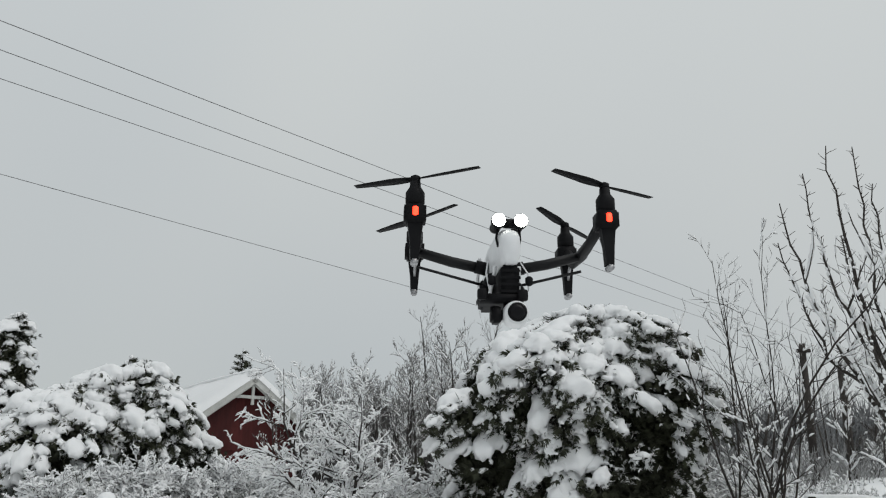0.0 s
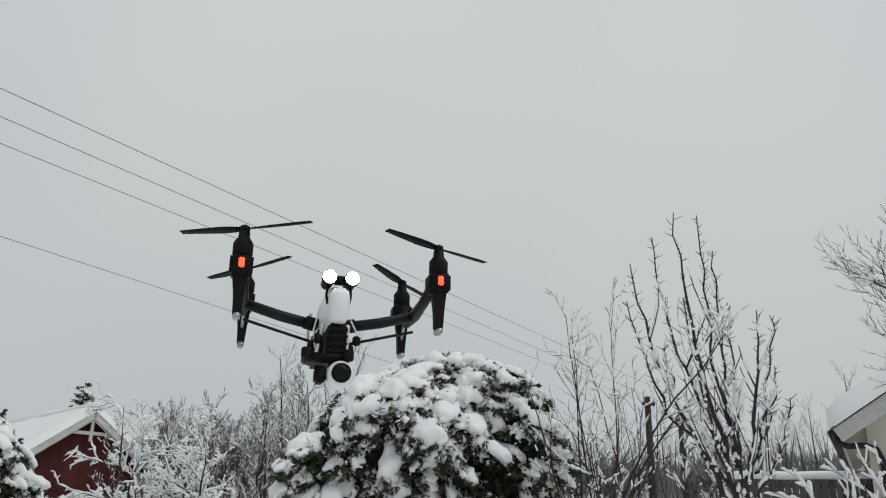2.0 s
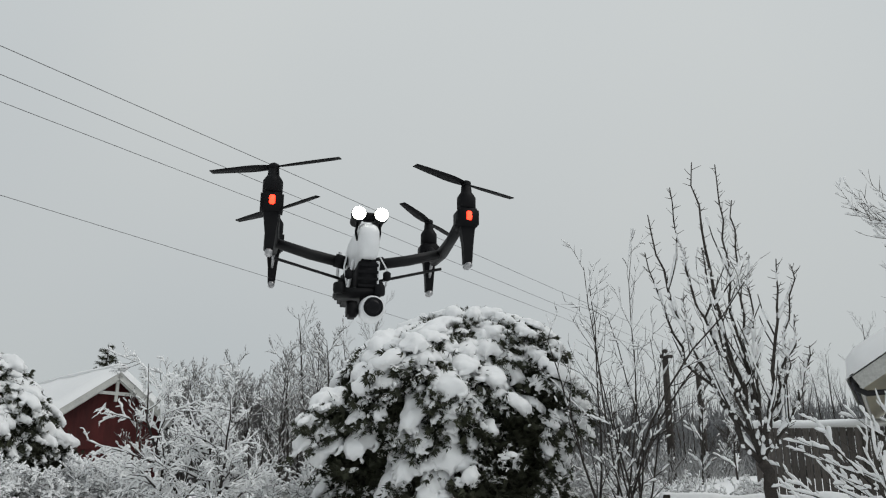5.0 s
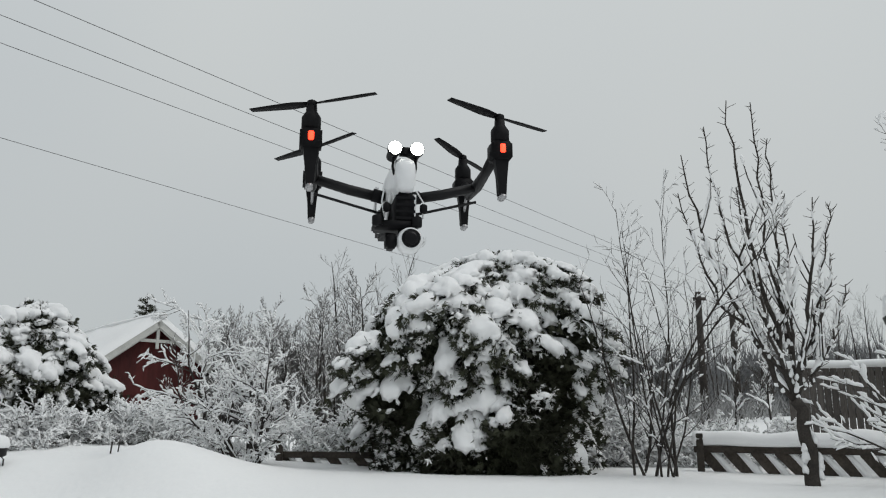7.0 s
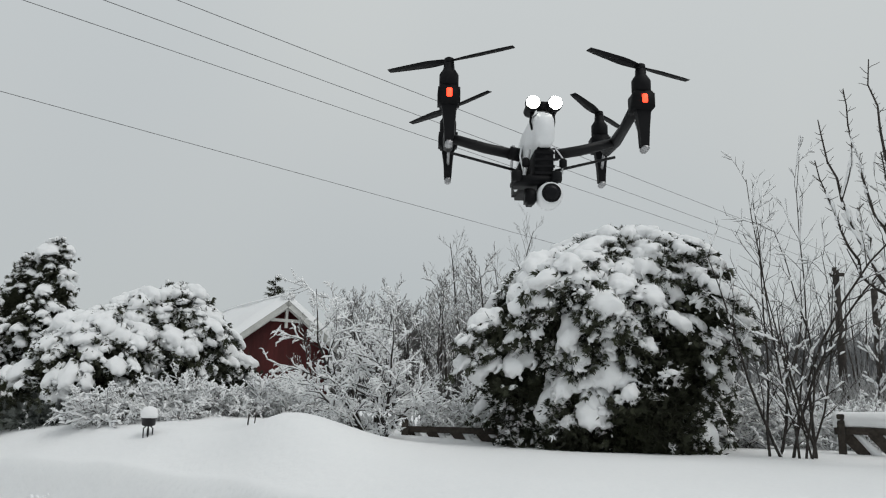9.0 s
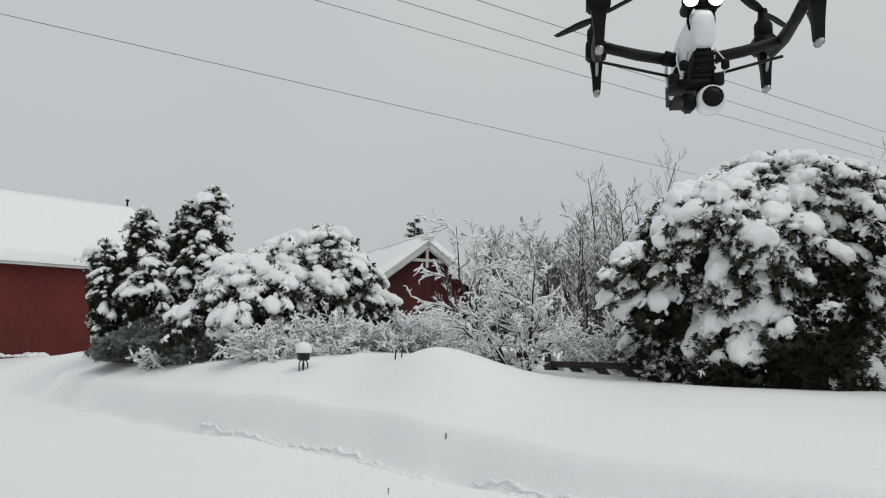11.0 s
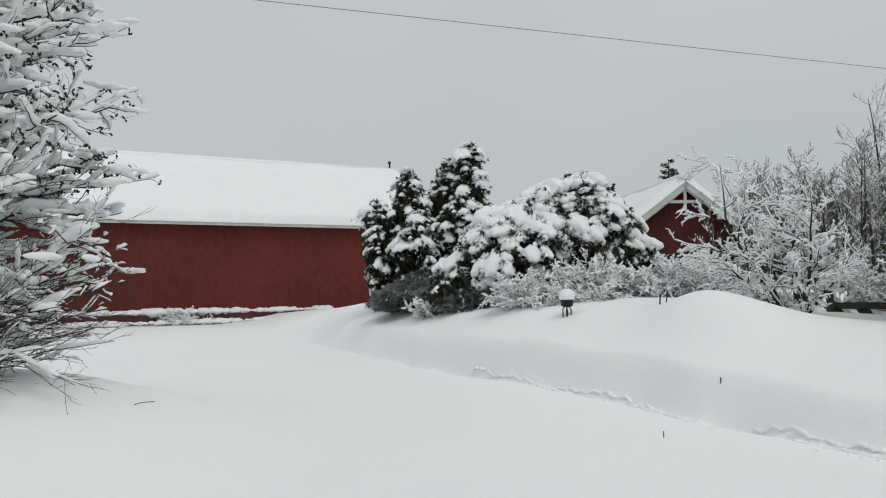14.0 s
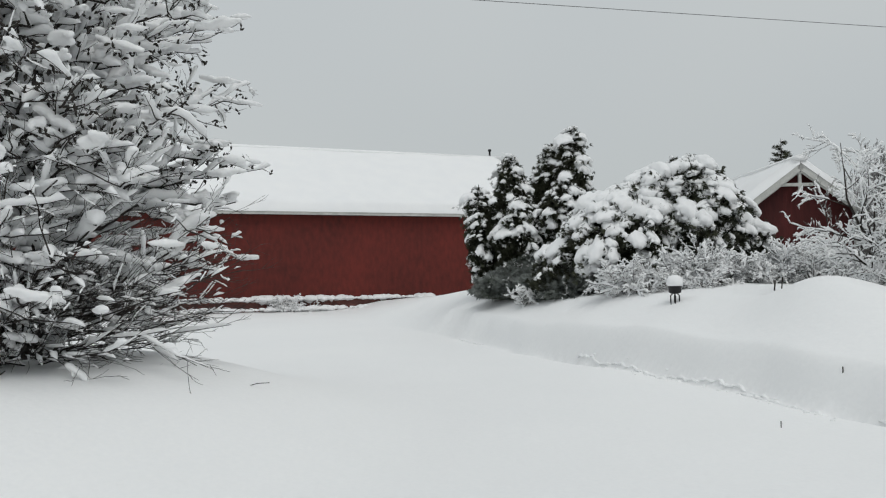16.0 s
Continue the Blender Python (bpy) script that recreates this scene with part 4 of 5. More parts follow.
def spruce(m, h, seed, label, snow=0.10, tiers=9):
    rng = random.Random(seed)
    ob = thing("spruce", m, label, "spruce")
    t = Mesh(); t.tube([(0, 0, -0.4), (0, 0, h * 0.6), (0, 0, h)], [0.03 * h, 0.018 * h, 0.005], 7); part("trunk", t, BARK, ob)
    fol, lines = Mesh(), []
    for i in range(tiers * 7):
        u = 1 - (i / (tiers * 7)) ** 0.8
        a = i * 2.4 + rng.random()
        l = h * 0.26 * (1 - u) + 0.10 * h * 0.3
        z = h * u * 0.97
        tip = np.array([math.cos(a) * l, math.sin(a) * l, z - 0.12 * l + 0.25 * l * u])
        pts = limb(rng, (0, 0, z), tip, (0, 0, -0.06 * l), 0.01 * l, 6)
        lines.append((pts, np.linspace(0.012 * h, 0.004, 6) * 0.5, 1))
        for p in pts[1:]:
            for _ in range(5):
                sprays(rng, fol, p + np.array([rng.gauss(0, 0.008 * h), rng.gauss(0, 0.008 * h), rng.gauss(0, 0.004 * h)]), (math.cos(a), math.sin(a), 0.1), 0.022 * h * rng.uniform(0.7, 1.5) + 0.04, 5, 0.1)
    tagged(part("bough_crown", wood(lines), BARK, ob), kind="stuff")
    tagged(part("foliage", fol, NEEDLE, ob, smooth=False), kind="stuff")
    tagged(part("snow_load", snow_load(rng, lines, snow, -0.35, 1.0), SNOW, ob), kind="stuff")


spruce(pose(-13.1, 25.4, 0.4), 5.0, 51, "young spruce tip rising behind the snowy junipers", 0.14)
spruce(pose(-21.3, 58.5, 1.0), 9.9, 52, "dark spruce standing behind the shed roof", 0.10, 11)

# ---- leafless trees and shrubs ----
def shrub_lines(rng, spread, height, stems, spec, radius=0.02, level=0):
    lines = []
    for i in range(stems):
        a = rng.uniform(0, 2 * math.pi)
        k = rng.random() ** 0.7
        start = (math.cos(a) * spread * 0.25 * k, math.sin(a) * spread * 0.25 * k, -0.15)
        way = (math.cos(a) * spread * 0.8 * k, math.sin(a) * spread * 0.8 * k, height)
        grow(rng, start, way, math.hypot(spread * 0.7 * k, height) * rng.uniform(0.7, 1.05), radius * rng.uniform(0.7, 1.2), spec, lines, level)
    return lines


# pear tree: upright limbs with short spurs
def pear_tree():
    rng = random.Random(61)
    base, fork = np.array([0.0, 0.0, -0.3]), np.array([-0.12, 0.05, 0.95])
    lines = [(limb(rng, base, fork, (0.05, 0, 0), 0.015), np.linspace(0.105, 0.075, 9), 0)]
    tips = [(-0.62, 0.26, 4.97), (-0.34, 0.15, 4.90), (-0.92, 0.36, 4.62), (-1.22, 0.46, 4.25), (-0.18, 0.08, 4.36), (-0.05, 0.0, 3.58), (0.25, -0.12, 3.50), (0.40, -0.20, 3.38), (0.37, -0.2, 2.75), (0.50, -0.24, 2.35), (-1.28, 0.5, 3.72), (-0.75, -0.2, 3.6), (-0.95, 0.1, 3.0)]
    spur = dict(levels=2, segs=(4, 3), wander=0.10, up=(0.4, 0.3), kids=(3,), ratio=(0.4,), angle=(30, 70), least=0.004, thin=0.7, tip=0.5)
    for i, tip in enumerate(tips):
        tip = np.array(tip)
        d = tip - fork
        start = fork + d * (0.0 if i in (0, 3, 6, 9) else rng.uniform(0.08, 0.26)) * np.array([0.6, 0.6, 0.8])
        out = np.array([d[0], d[1], 0]) * 0.16
        out[2] = -0.05
        pts = limb(rng, start, tip, out, 0.022, 14)
        r0 = 0.043 if i in (0, 3, 6) else 0.026
        radii = np.linspace(r0, 0.007, 14)
        lines.append((pts, radii, 0))
        for j in range(64):
            k = rng.uniform(1.5, 12.9)
            q = pts[int(k)] + (pts[int(k) + 1] - pts[int(k)]) * (k % 1)
            a = rng.uniform(0, 6.28)
            grow(rng, q, (math.cos(a), math.sin(a), rng.uniform(0.1, 0.9)), rng.uniform(0.05, 0.15), 0.0055, dict(spur, levels=1), lines, 2)
        for j in range(3):
            k = rng.uniform(2, 10)
            q = pts[int(k)]
            a = rng.uniform(0, 6.28)
            grow(rng, q, (math.cos(a) * 0.6, math.sin(a) * 0.6, 1), rng.uniform(0.35, 0.9), 0.012, dict(spur, kids=(7,), ratio=(0.16,)), lines, 1)
    def plates(load, rng, lines):
        for pts, radii, level in lines:
            if level == 0:
                for _ in range(12):
                    k = rng.uniform(0, (len(pts) - 2) * 0.75)
                    q = pts[int(k)] + (pts[int(k) + 1] - pts[int(k)]) * (k % 1)
                    add_bit(load, rng, q + np.array([rng.choice((-1, 1)) * radii[int(k)] * 0.9, -radii[int(k)] * 0.4, 0]), rng.uniform(0.010, 0.020) + radii[int(k)] * 0.35, 2.6)
    tree_thing("pear_tree", pose(4.56, 10.02, 0.92), "bare pear tree with upright spurred limbs and snow in its forks", "tree", lines, 62, 0.030, -0.2, 0.95, extra=plates, snow_levels=(0, 1))


pear_tree()


def thin_tree():
    rng = random.Random(71)
    lines = []
    spec = dict(levels=3, segs=(7, 5, 4), wander=0.12, up=(0.2, 0.15, 0.2), kids=(10, 4), ratio=(0.30, 0.42), angle=(22, 50), least=0.004, thin=0.5, tip=0.25)
    spec["from"] = (0.2, 0.15)
    for tip in [(-0.32, 0.1, 4.37), (0.03, 0.0, 4.25), (-0.53, 0.14, 4.1), (0.27, -0.08, 3.8), (-0.77, 0.2, 3.0), (-0.51, 0.1, 3.6), (0.8, -0.25, 1.9), (-1.0, 0.2, 2.75), (0.45, 0.2, 2.7), (-0.2, -0.3, 2.3), (0.6, -0.3, 3.0)]:
        start = np.array([rng.gauss(0, 0.16), rng.gauss(0, 0.12), -0.2])
        d = np.array(tip) - start
        grow(rng, start, d - np.array([0, 0, 0.12 * d[2]]), np.linalg.norm(d), rng.uniform(0.016, 0.026), spec, lines)
    tree_thing("hazel_shrub", pose(3.15, 11.4, 0.85), "tall thin-stemmed bare shrub with light snow on its twigs", "shrub", lines, 72, 0.014, 0.02, 0.88, twig=BARK)


thin_tree()


def apple_tree():
    rng = random.Random(81)
    lines = []
    spec = dict(levels=4, segs=(7, 5, 4, 3), wander=0.15, up=(0.1, 0.0, 0.1, 0.0), kids=(9, 7, 5), ratio=(0.42, 0.46, 0.5), angle=(30, 70), least=0.0035, thin=0.55, tip=0.12)
    spec["from"] = (0.25, 0.15)
    for tip, r in [((-0.72, -0.1, 2.45), 0.036), ((-0.95, -0.1, 1.65), 0.036), ((0.25, 0.1, 2.05), 0.036), ((0.9, 0.15, 1.2), 0.04), ((-0.4, 0.3, 2.3), 0.045), ((0.33, -0.1, 1.35), 0.05), ((-0.9, -0.3, 1.15), 0.035), ((-0.65, -0.3, 0.55), 0.03), ((0.9, 0.2, 0.9), 0.03), ((-0.1, -0.4, 1.5), 0.035)]:
        start = np.array([rng.gauss(0, 0.06), rng.gauss(0, 0.05), -0.2])
        d = np.array(tip) - start
        grow(rng, start, d, np.linalg.norm(d), r, spec, lines)
    tree_thing("apple_tree", pose(-2.72, 12.2, 0.9), "spreading apple tree with every branch coated in snow", "tree", lines, 82, 0.016, -0.5, 1.0, twig=BARK)


apple_tree()


def right_tree():
    rng = random.Random(91)
    lines = []
    spec = dict(levels=4, segs=(8, 6, 5, 4), wander=0.06, up=(0.3, 0.55, 0.5, 0.4), kids=(13, 7, 3), ratio=(0.5, 0.5, 0.5), angle=(20, 48), least=0.004, thin=0.5, tip=0.25)
    spec["from"] = (0.3, 0.2)
    grow(rng, (0, 0, -0.3), (0.0, 0, 1), 1.8, 0.09, dict(spec, levels=1), lines)
    top = lines[0][0][-1]
    for a, e in ((2.6, 0.95), (3.4, 1.05), (2.2, 1.25), (0.4, 0.9), (5.2, 0.9), (1.3, 1.1), (4.1, 1.0), (3.0, 1.25), (3.8, 1.2), (2.9, 0.8), (3.2, 0.9)):
        grow(rng, top - np.array([0, 0, rng.uniform(0, 0.6)]), (math.cos(a) * math.cos(e), math.sin(a) * math.cos(e), math.sin(e)), rng.uniform(2.2, 2.8), 0.035, spec, lines)
    tree_thing("bare_tree", pose(7.1, 7.9, 0.95), "bare garden tree with a fan of fine upswept twigs", "tree", lines, 92, 0.016, 0.05, 0.8)
    lines = []
    spec = dict(spec, levels=3, kids=(7, 4), up=(0.15, 0.3, 0.2))
    for way in ((-0.8, 0.3, 1.0), (-0.4, 0.2, 1.2), (-1.0, 0.1, 0.45), (0.3, 0.2, 1.1), (-0.9, -0.2, 0.75)):
        grow(rng, (0, 0, -0.2), way, rng.uniform(1.6, 2.3), 0.028, spec, lines)
    tree_thing("plum_tree", pose(6.5, 9.75, 0.9), "small snow-laden plum tree beside the house corner", "tree", lines, 93, 0.024, -0.2, 1.0)


right_tree()


# snowy low shrubs along the garden's edge
def snow_shrubs():
    rng = random.Random(101)
    spec = dict(levels=3, segs=(6, 4, 3), wander=0.17, up=(-0.25, -0.1, 0.0), kids=(10, 7), ratio=(0.42, 0.45), angle=(25, 65), least=0.004, thin=0.6, tip=0.4)
    spec["from"] = (0.2, 0.15)
    for x, y, s, h, n in ((2.7, 13.9, 0.8, 1.1, 26), (3.6, 14.3, 0.9, 1.0, 28), (4.6, 14.0, 0.9, 0.9, 28), (2.2, 14.8, 0.8, 1.5, 22), (5.8, 14.2, 0.9, 0.9, 24), (-7.35, 12.7, 0.75, 0.75, 30), (-6.45, 13.2, 0.8, 0.85, 34), (-5.6, 13.7, 0.85, 0.8, 32), (-4.8, 14.1, 0.85, 0.8, 30), (-4.0, 14.3, 0.6, 0.7, 22), (-6.0, 12.6, 0.5, 0.5, 16), (-10.3, 13.6, 0.6, 0.5, 16), (-28.3, 20.6, 1.3, 0.75, 40), (-3.4, 13.3, 0.6, 0.55, 18), (-2.3, 14.6, 0.75, 0.9, 24), (-1.5, 14.9, 0.75, 1.1, 24), (-0.8, 14.6, 0.6, 0.9, 18)):
        lines = shrub_lines(rng, s, h, n, spec, 0.010)
        tree_thing("garden_shrub", pose(x, y, ground_z(x, y) - 0.05), "low twiggy garden shrub smothered in snow", "shrub", lines, rng.randrange(999), 0.022, -0.6, 1.0, twig_from=1, group="garden shrubs", snow_sides=4)


snow_shrubs()
rng_r = random.Random(105)
lines = shrub_lines(rng_r, 0.6, 1.3, 16, dict(levels=3, segs=(6, 4, 3), wander=0.15, up=(-0.5, -0.2, 0), kids=(9, 5), ratio=(0.35, 0.4), angle=(30, 70), least=0.005, thin=0.6, tip=0.4, **{"from": (0.3, 0.2)}), 0.02)
tree_thing("young_conifer", pose(-6.2, 19.5, 0.95), "young drooping conifer under snow before the shed", "conifer", lines, 7, 0.06, -0.3, 1.0, bark=NEEDLE, twig=NEEDLE)


# the large snow-laden bush at the edge of the yard
def yard_bush():
    rng = random.Random(111)
    lines, pads = [], []
    twig = dict(levels=5, segs=(8, 6, 5, 4, 3), wander=0.13, up=(0.0, 0.0, 0.05, 0.1, 0.1), kids=(0, 0, 3, 2), ratio=(0.4, 0.4, 0.5, 0.5), angle=(25, 60), least=0.0035, thin=0.6, tip=0.4)
    twig["from"] = (0.2, 0.15)
    for i in range(6):
        a = i * 1.05
        lines.append((limb(rng, (0.12 * math.cos(a), 0.12 * math.sin(a), -0.2), (0.75 * math.cos(a), 0.75 * math.sin(a), 3.7), (0.3 * math.cos(a), 0.3 * math.sin(a), 0), 0.06, 12), np.linspace(0.042, 0.014, 12), 0))
    for i in range(112):
        a = rng.uniform(-1.5, 2.3) if i < 90 else rng.uniform(0, 2 * math.pi)
        z = 0.55 + 4.0 * ((i * 0.618) % 1)
        reach = 2.32 * math.sqrt(max(0.10, 1 - ((z - 1.6) / 3.7) ** 2)) * rng.uniform(0.72, 1.05) * (1 + 0.06 * smooth_step(2.3, 3.1, z))
        tip = np.array([math.cos(a) * reach, math.sin(a) * reach, z])
        start = np.array([math.cos(a) * 0.18 * reach, math.sin(a) * 0.18 * reach, max(0.1, z - rng.uniform(0.3, 1.5) * (0.5 + 0.25 * reach))])
        pts = limb(rng, start, tip, (0, 0, rng.uniform(0.05, 0.30)), 0.05, 11)
        lines.append((pts, np.linspace(rng.uniform(0.018, 0.034), 0.007, 11), 1))
        side = np.array([-math.sin(a), math.cos(a), 0.0])
        for k in range(10):
            f = rng.uniform(2.0, 9.9)
            q = pts[int(f)] + (pts[int(f) + 1] - pts[int(f)]) * (f % 1)
            d = np.array([math.cos(a), math.sin(a), 0]) * rng.uniform(0.3, 1.0) + side * rng.gauss(0, 0.7) + np.array([0, 0, rng.gauss(0.12, 0.22) + (rng.uniform(0.3, 1.0) if k % 3 == 0 else 0)])
            grow(rng, q, d, rng.uniform(0.30, 0.75), 0.0075, twig, lines, 2)
            if rng.random() < 0.3:
                pads.append((lines[-1][0][1] if len(lines[-1][0]) > 2 else q, a + rng.gauss(0, 0.7), rng.uniform(0.11, 0.24), rng.gauss(0, 0.25)))
        f = 2.4
        while f < 10:
            q = pts[int(f)] + (pts[min(10, int(f) + 1)] - pts[int(f)]) * (f % 1)
            s = rng.choice((0.14, 0.17, 0.21, 0.26, 0.32)) * (1.05 - 0.5 * (f / 10) ** 2)
            if noise.noise(Vector(q) * 1.1) > -0.1 and q[2] > 1.0 and rng.random() < 0.6:
                rise = pts[min(10, int(f) + 1)] - pts[max(0, int(f) - 1)]
                pads.append((q + side * rng.gauss(0, 0.07), a + rng.gauss(0, 0.25), s, max(-0.3, min(0.3, -math.atan2(rise[2], math.hypot(rise[0], rise[1]))))))
            f += rng.uniform(0.5, 1.3)
    low = dict(twig, wander=0.14, kids=(0, 0, 6, 3), ratio=(0.4, 0.4, 0.45, 0.45), angle=(12, 40), least=0.003)
    for i in range(170):
        a = rng.uniform(-1.6, 2.5)
        grow(rng, (rng.gauss(0, 0.35) + 0.4 * math.cos(a), rng.gauss(0, 0.35) + 0.4 * math.sin(a), 0.05 + rng.random() * 0.9), (math.cos(a), math.sin(a), rng.uniform(-0.02, 0.38)), rng.uniform(1.1, 1.95), 0.008, low, lines, 2)

    def heap(load, rng, lines):
        fine = [l for l in lines if l[2] in (2, 3)]
        snow_load(rng, [l for l in fine if l[2] == 2 and l[0][0][2] > 1.5], 0.040, -0.3, 1.0, (2,), sides=7, m=load)
        snow_load(rng, [l for l in fine if l[2] == 2 and l[0][0][2] <= 1.5], 0.024, -0.1, 1.0, (2,), sides=6, m=load)
        rest = [l for l in fine if l[2] == 3]
        snow_load(rng, rest[::2], 0.011, -0.1, 1.0, (3,), sides=4, m=load)
        for q, a, s, tilt in small:
            v, f = PAD_ARR[rng.randrange(len(PAD_ARR))]
            c, w = math.cos(a), math.sin(a)
            v = v * np.array([s * rng.uniform(0.9, 1.3), s * rng.uniform(0.6, 0.9), s * rng.uniform(0.7, 1.0)])
            load.add(np.stack([v[:, 0] * c - v[:, 1] * w, v[:, 0] * w + v[:, 1] * c, v[:, 2]], 1) + q + np.array([0, 0, 0.35 * s]), f)
    pads.sort(key=lambda p: -p[2])
    large, small = pads[:300], pads[300:]
    bush = tree_thing("yard_bush", pose(-9.2, 2.95, 0.5), "large sprawling leafless bush buried under heaps of snow", "bush", lines, 112, 0.062, -0.55, 1.0, extra=heap, bark=BARK, twig=BARK, snow_levels=(1,), snow_sides=8)
    # broad pads of snow lying along the limbs
    for q, a, s, tilt in large:
        part("snow_pad", rng.choice(PADS), SNOW, bush, at=Matrix.Translation(q + np.array([0, 0, 0.26 * s])) @ Euler((rng.gauss(0, 0.2), tilt + rng.gauss(0, 0.12), a)).to_matrix().to_4x4() @ Matrix.Diagonal((s * rng.uniform(0.9, 1.3), s * rng.uniform(0.8, 1.15), s * rng.uniform(0.7, 1.0), 1)))
    buds = Mesh()
    for pts, radii, level in lines:
        if level >= 2 and rng.random() < 0.34 and pts[-1][2] > 2.0:
            for _ in range(2):
                p = pts[-1] - (pts[-1] - pts[-2]) * rng.random()
                d = np.array([rng.gauss(0, 0.4), rng.gauss(0, 0.4), rng.uniform(-0.6, 0.8)])
                d *= rng.uniform(0.04, 0.065) / np.linalg.norm(d)
                buds.tube([p, p + d * 0.45, p + d], [0.004, 0.014, 0.003], 5)
    tagged(part("bud_mass", buds, DRYLEAF, bush), kind="stuff")
    return bush


yard_bush()


# ---- the wood beyond the garden ----
def far_tree_mesh(seed, h, upright=True, snow=0.02):
    rng = random.Random(seed)
    lines = []
    spec = dict(levels=4, segs=(8, 5, 4, 3), wander=0.05, up=(0.2, 0.5, 0.4, 0.2), kids=(20, 5, 3), ratio=(0.26, 0.45, 0.5), angle=(25, 50) if upright else (35, 70), least=0.012, thin=0.4, tip=0.12)
    spec["from"] = (0.25, 0.2)
    grow(rng, (0, 0, -0.3), (rng.gauss(0, 0.05), rng.gauss(0, 0.05), 1), h, 0.012 * h, spec, lines)
    return lines


def wood_lot(name, label, seeds, spots, group, mat, snow=0.03, twigmat=None):
    kinds = []
    for s, h in seeds:
        rng = random.Random(s)
        lines = far_tree_mesh(s, h)
        x, y, z = spots.pop(0)
        ob = thing(name, pose(x, y, z), label, "tree", group)
        part("trunk", wood(lines, (0,)), BARK, ob)
        tagged(part("crown", wood(lines, (1, 2, 3), (5, 3, 3, 3)), mat, ob), kind="stuff")
        if snow:
            tagged(part("snow_load", snow_load(rng, [l for l in lines if l[2] in (1, 2)], snow, -0.1, 1.0, sides=3), SNOW, ob), kind="stuff")
        kinds.append(ob)
    rng = random.Random(len(spots) + 5)
    for i, (x, y, z) in enumerate(spots):
        k = kinds[i % len(kinds)]
        c = copy_thing(k, pose(x, y, z, 0, 0, rng.uniform(0, 360)))
        sc = rng.uniform(0.78, 1.05)
        c.scale = (sc * 1.1, sc * 1.1, sc)


rng_w = random.Random(201)
spots = [(-8.6 + 7.6 * i / 55 + rng_w.gauss(0, 0.3), 27 + rng_w.uniform(0, 9), 0.7) for i in range(56)]
rng_w.shuffle(spots)
wood_lot("thicket_tree", "slender bare tree in the frosted thicket", [(211, 5.6), (212, 5.0), (213, 4.4), (214, 5.2)], spots, "thicket trees", THICKET, 0.022)
spots = [(-5.1, 40, 0.8), (-2.9, 40, 0.8), (-4.2, 42, 0.8), (-2.2, 41, 0.8)]
wood_lot("birch_tree", "tall pale leafless birch with fine upswept twigs", [(221, 9.2), (222, 9.8)], spots, "tall birches", FROST, 0.0)
spots = [(8 + 54 * i / 41 + rng_w.gauss(0, 2), 88 - 0.32 * (54 * i / 41) + rng_w.uniform(-8, 14), 1.5) for i in range(42)]
rng_w.shuffle(spots)
wood_lot("far_tree", "distant tree at the edge of the wood, crown tinted grey for haze", [(231, 13), (232, 15), (233, 11)], spots, "far wood", FARTREE, 0.0)
spots = [(6.5 + 12 * i / 13 + rng_w.gauss(0, 0.4), 24 + rng_w.uniform(0, 8), 1.3) for i in range(14)]
wood_lot("thicket_tree", "snowy bare sapling behind the garden fence", [(241, 3.4), (242, 3.0)], spots, "saplings", TWIG, 0.045)


def far_wood(label, x0, x1, y0, y1, n, h, seed, mat, name="far_wood"):
    """The closed mass of a distant wood: many fine upright twigs."""
    rng = random.Random(seed)
    m = Mesh()
    for i in range(n):
        k = rng.random()
        x, y = x0 + (x1 - x0) * k + rng.gauss(0, 1.0), y0 + (y1 - y0) * k + rng.uniform(0, 8)
        hh = h * (0.65 + 0.35 * noise.noise(Vector((k * 9, seed, 0))) + rng.uniform(-0.15, 0.2))
        p = np.array([x, y, 0.8])
        z = rng.uniform(0, 0.7) * hh
        a = rng.uniform(0, 6.28)
        l = rng.uniform(0.12, 0.3) * hh
        m.tube([p + [0, 0, z], p + [math.cos(a) * l * 0.35, math.sin(a) * l * 0.35, z + l * 0.5], p + [math.cos(a) * l * 0.45, math.sin(a) * l * 0.45, min(hh, z + l)]], [0.020 * h * 0.3, 0.011 * h * 0.3, 0.004 * h * 0.3], 3, caps=False)
    ob = new(name, m.data(name, mat))
    tagged(ob, label, "wood", kind="stuff")


far_wood("frosted undergrowth beyond the garden", -9.5, 0.5, 34, 36, 30000, 5.9, 301, THICKET)
# the second wood's haze comes only from its pale twig colour
far_wood("distant wood, its twigs tinted pale grey for haze", 5, 62, 105, 84, 18000, 15.0, 302, FARTREE)
far_wood("snowy undergrowth behind the garden fence", 3.5, 13, 22, 27, 3500, 3.0, 303, FROST)


# ---- garden lantern ----
def lantern():
    x, y = -5.96, 11.38
    z = ground_z(x, y) - 0.02
    ob = thing("garden_lantern", pose(x, y, z), "black garden lantern with a round cap of snow", "lantern")
    m = Mesh(); m.tube([(0, 0, -0.25), (0, 0, 0.12)], 0.018, 8); part("stem", m, BLACK, ob)
    for i in range(6):
        a = i * math.pi / 3
        m = Mesh(); m.tube([(math.cos(a) * 0.02, math.sin(a) * 0.02, 0.17), (math.cos(a) * 0.075, math.sin(a) * 0.075, 0.12), (math.cos(a) * 0.07, math.sin(a) * 0.07, -0.12)], 0.009, 6); part("leg", m, BLACK, ob)
    m = Mesh(); m.lathe([(0.05, 0.15), (0.095, 0.17), (0.10, 0.26), (0.115, 0.265), (0.115, 0.285), (0.05, 0.30)], 16); part("lamp_head", m, BLACK, ob)
    m = Mesh(); m.lathe([(0.118, 0.27), (0.128, 0.31), (0.120, 0.37), (0.085, 0.42), (0.03, 0.44)], 16); part("snow_cap", m, SNOW, ob, "rounded cap of fresh snow")


lantern()


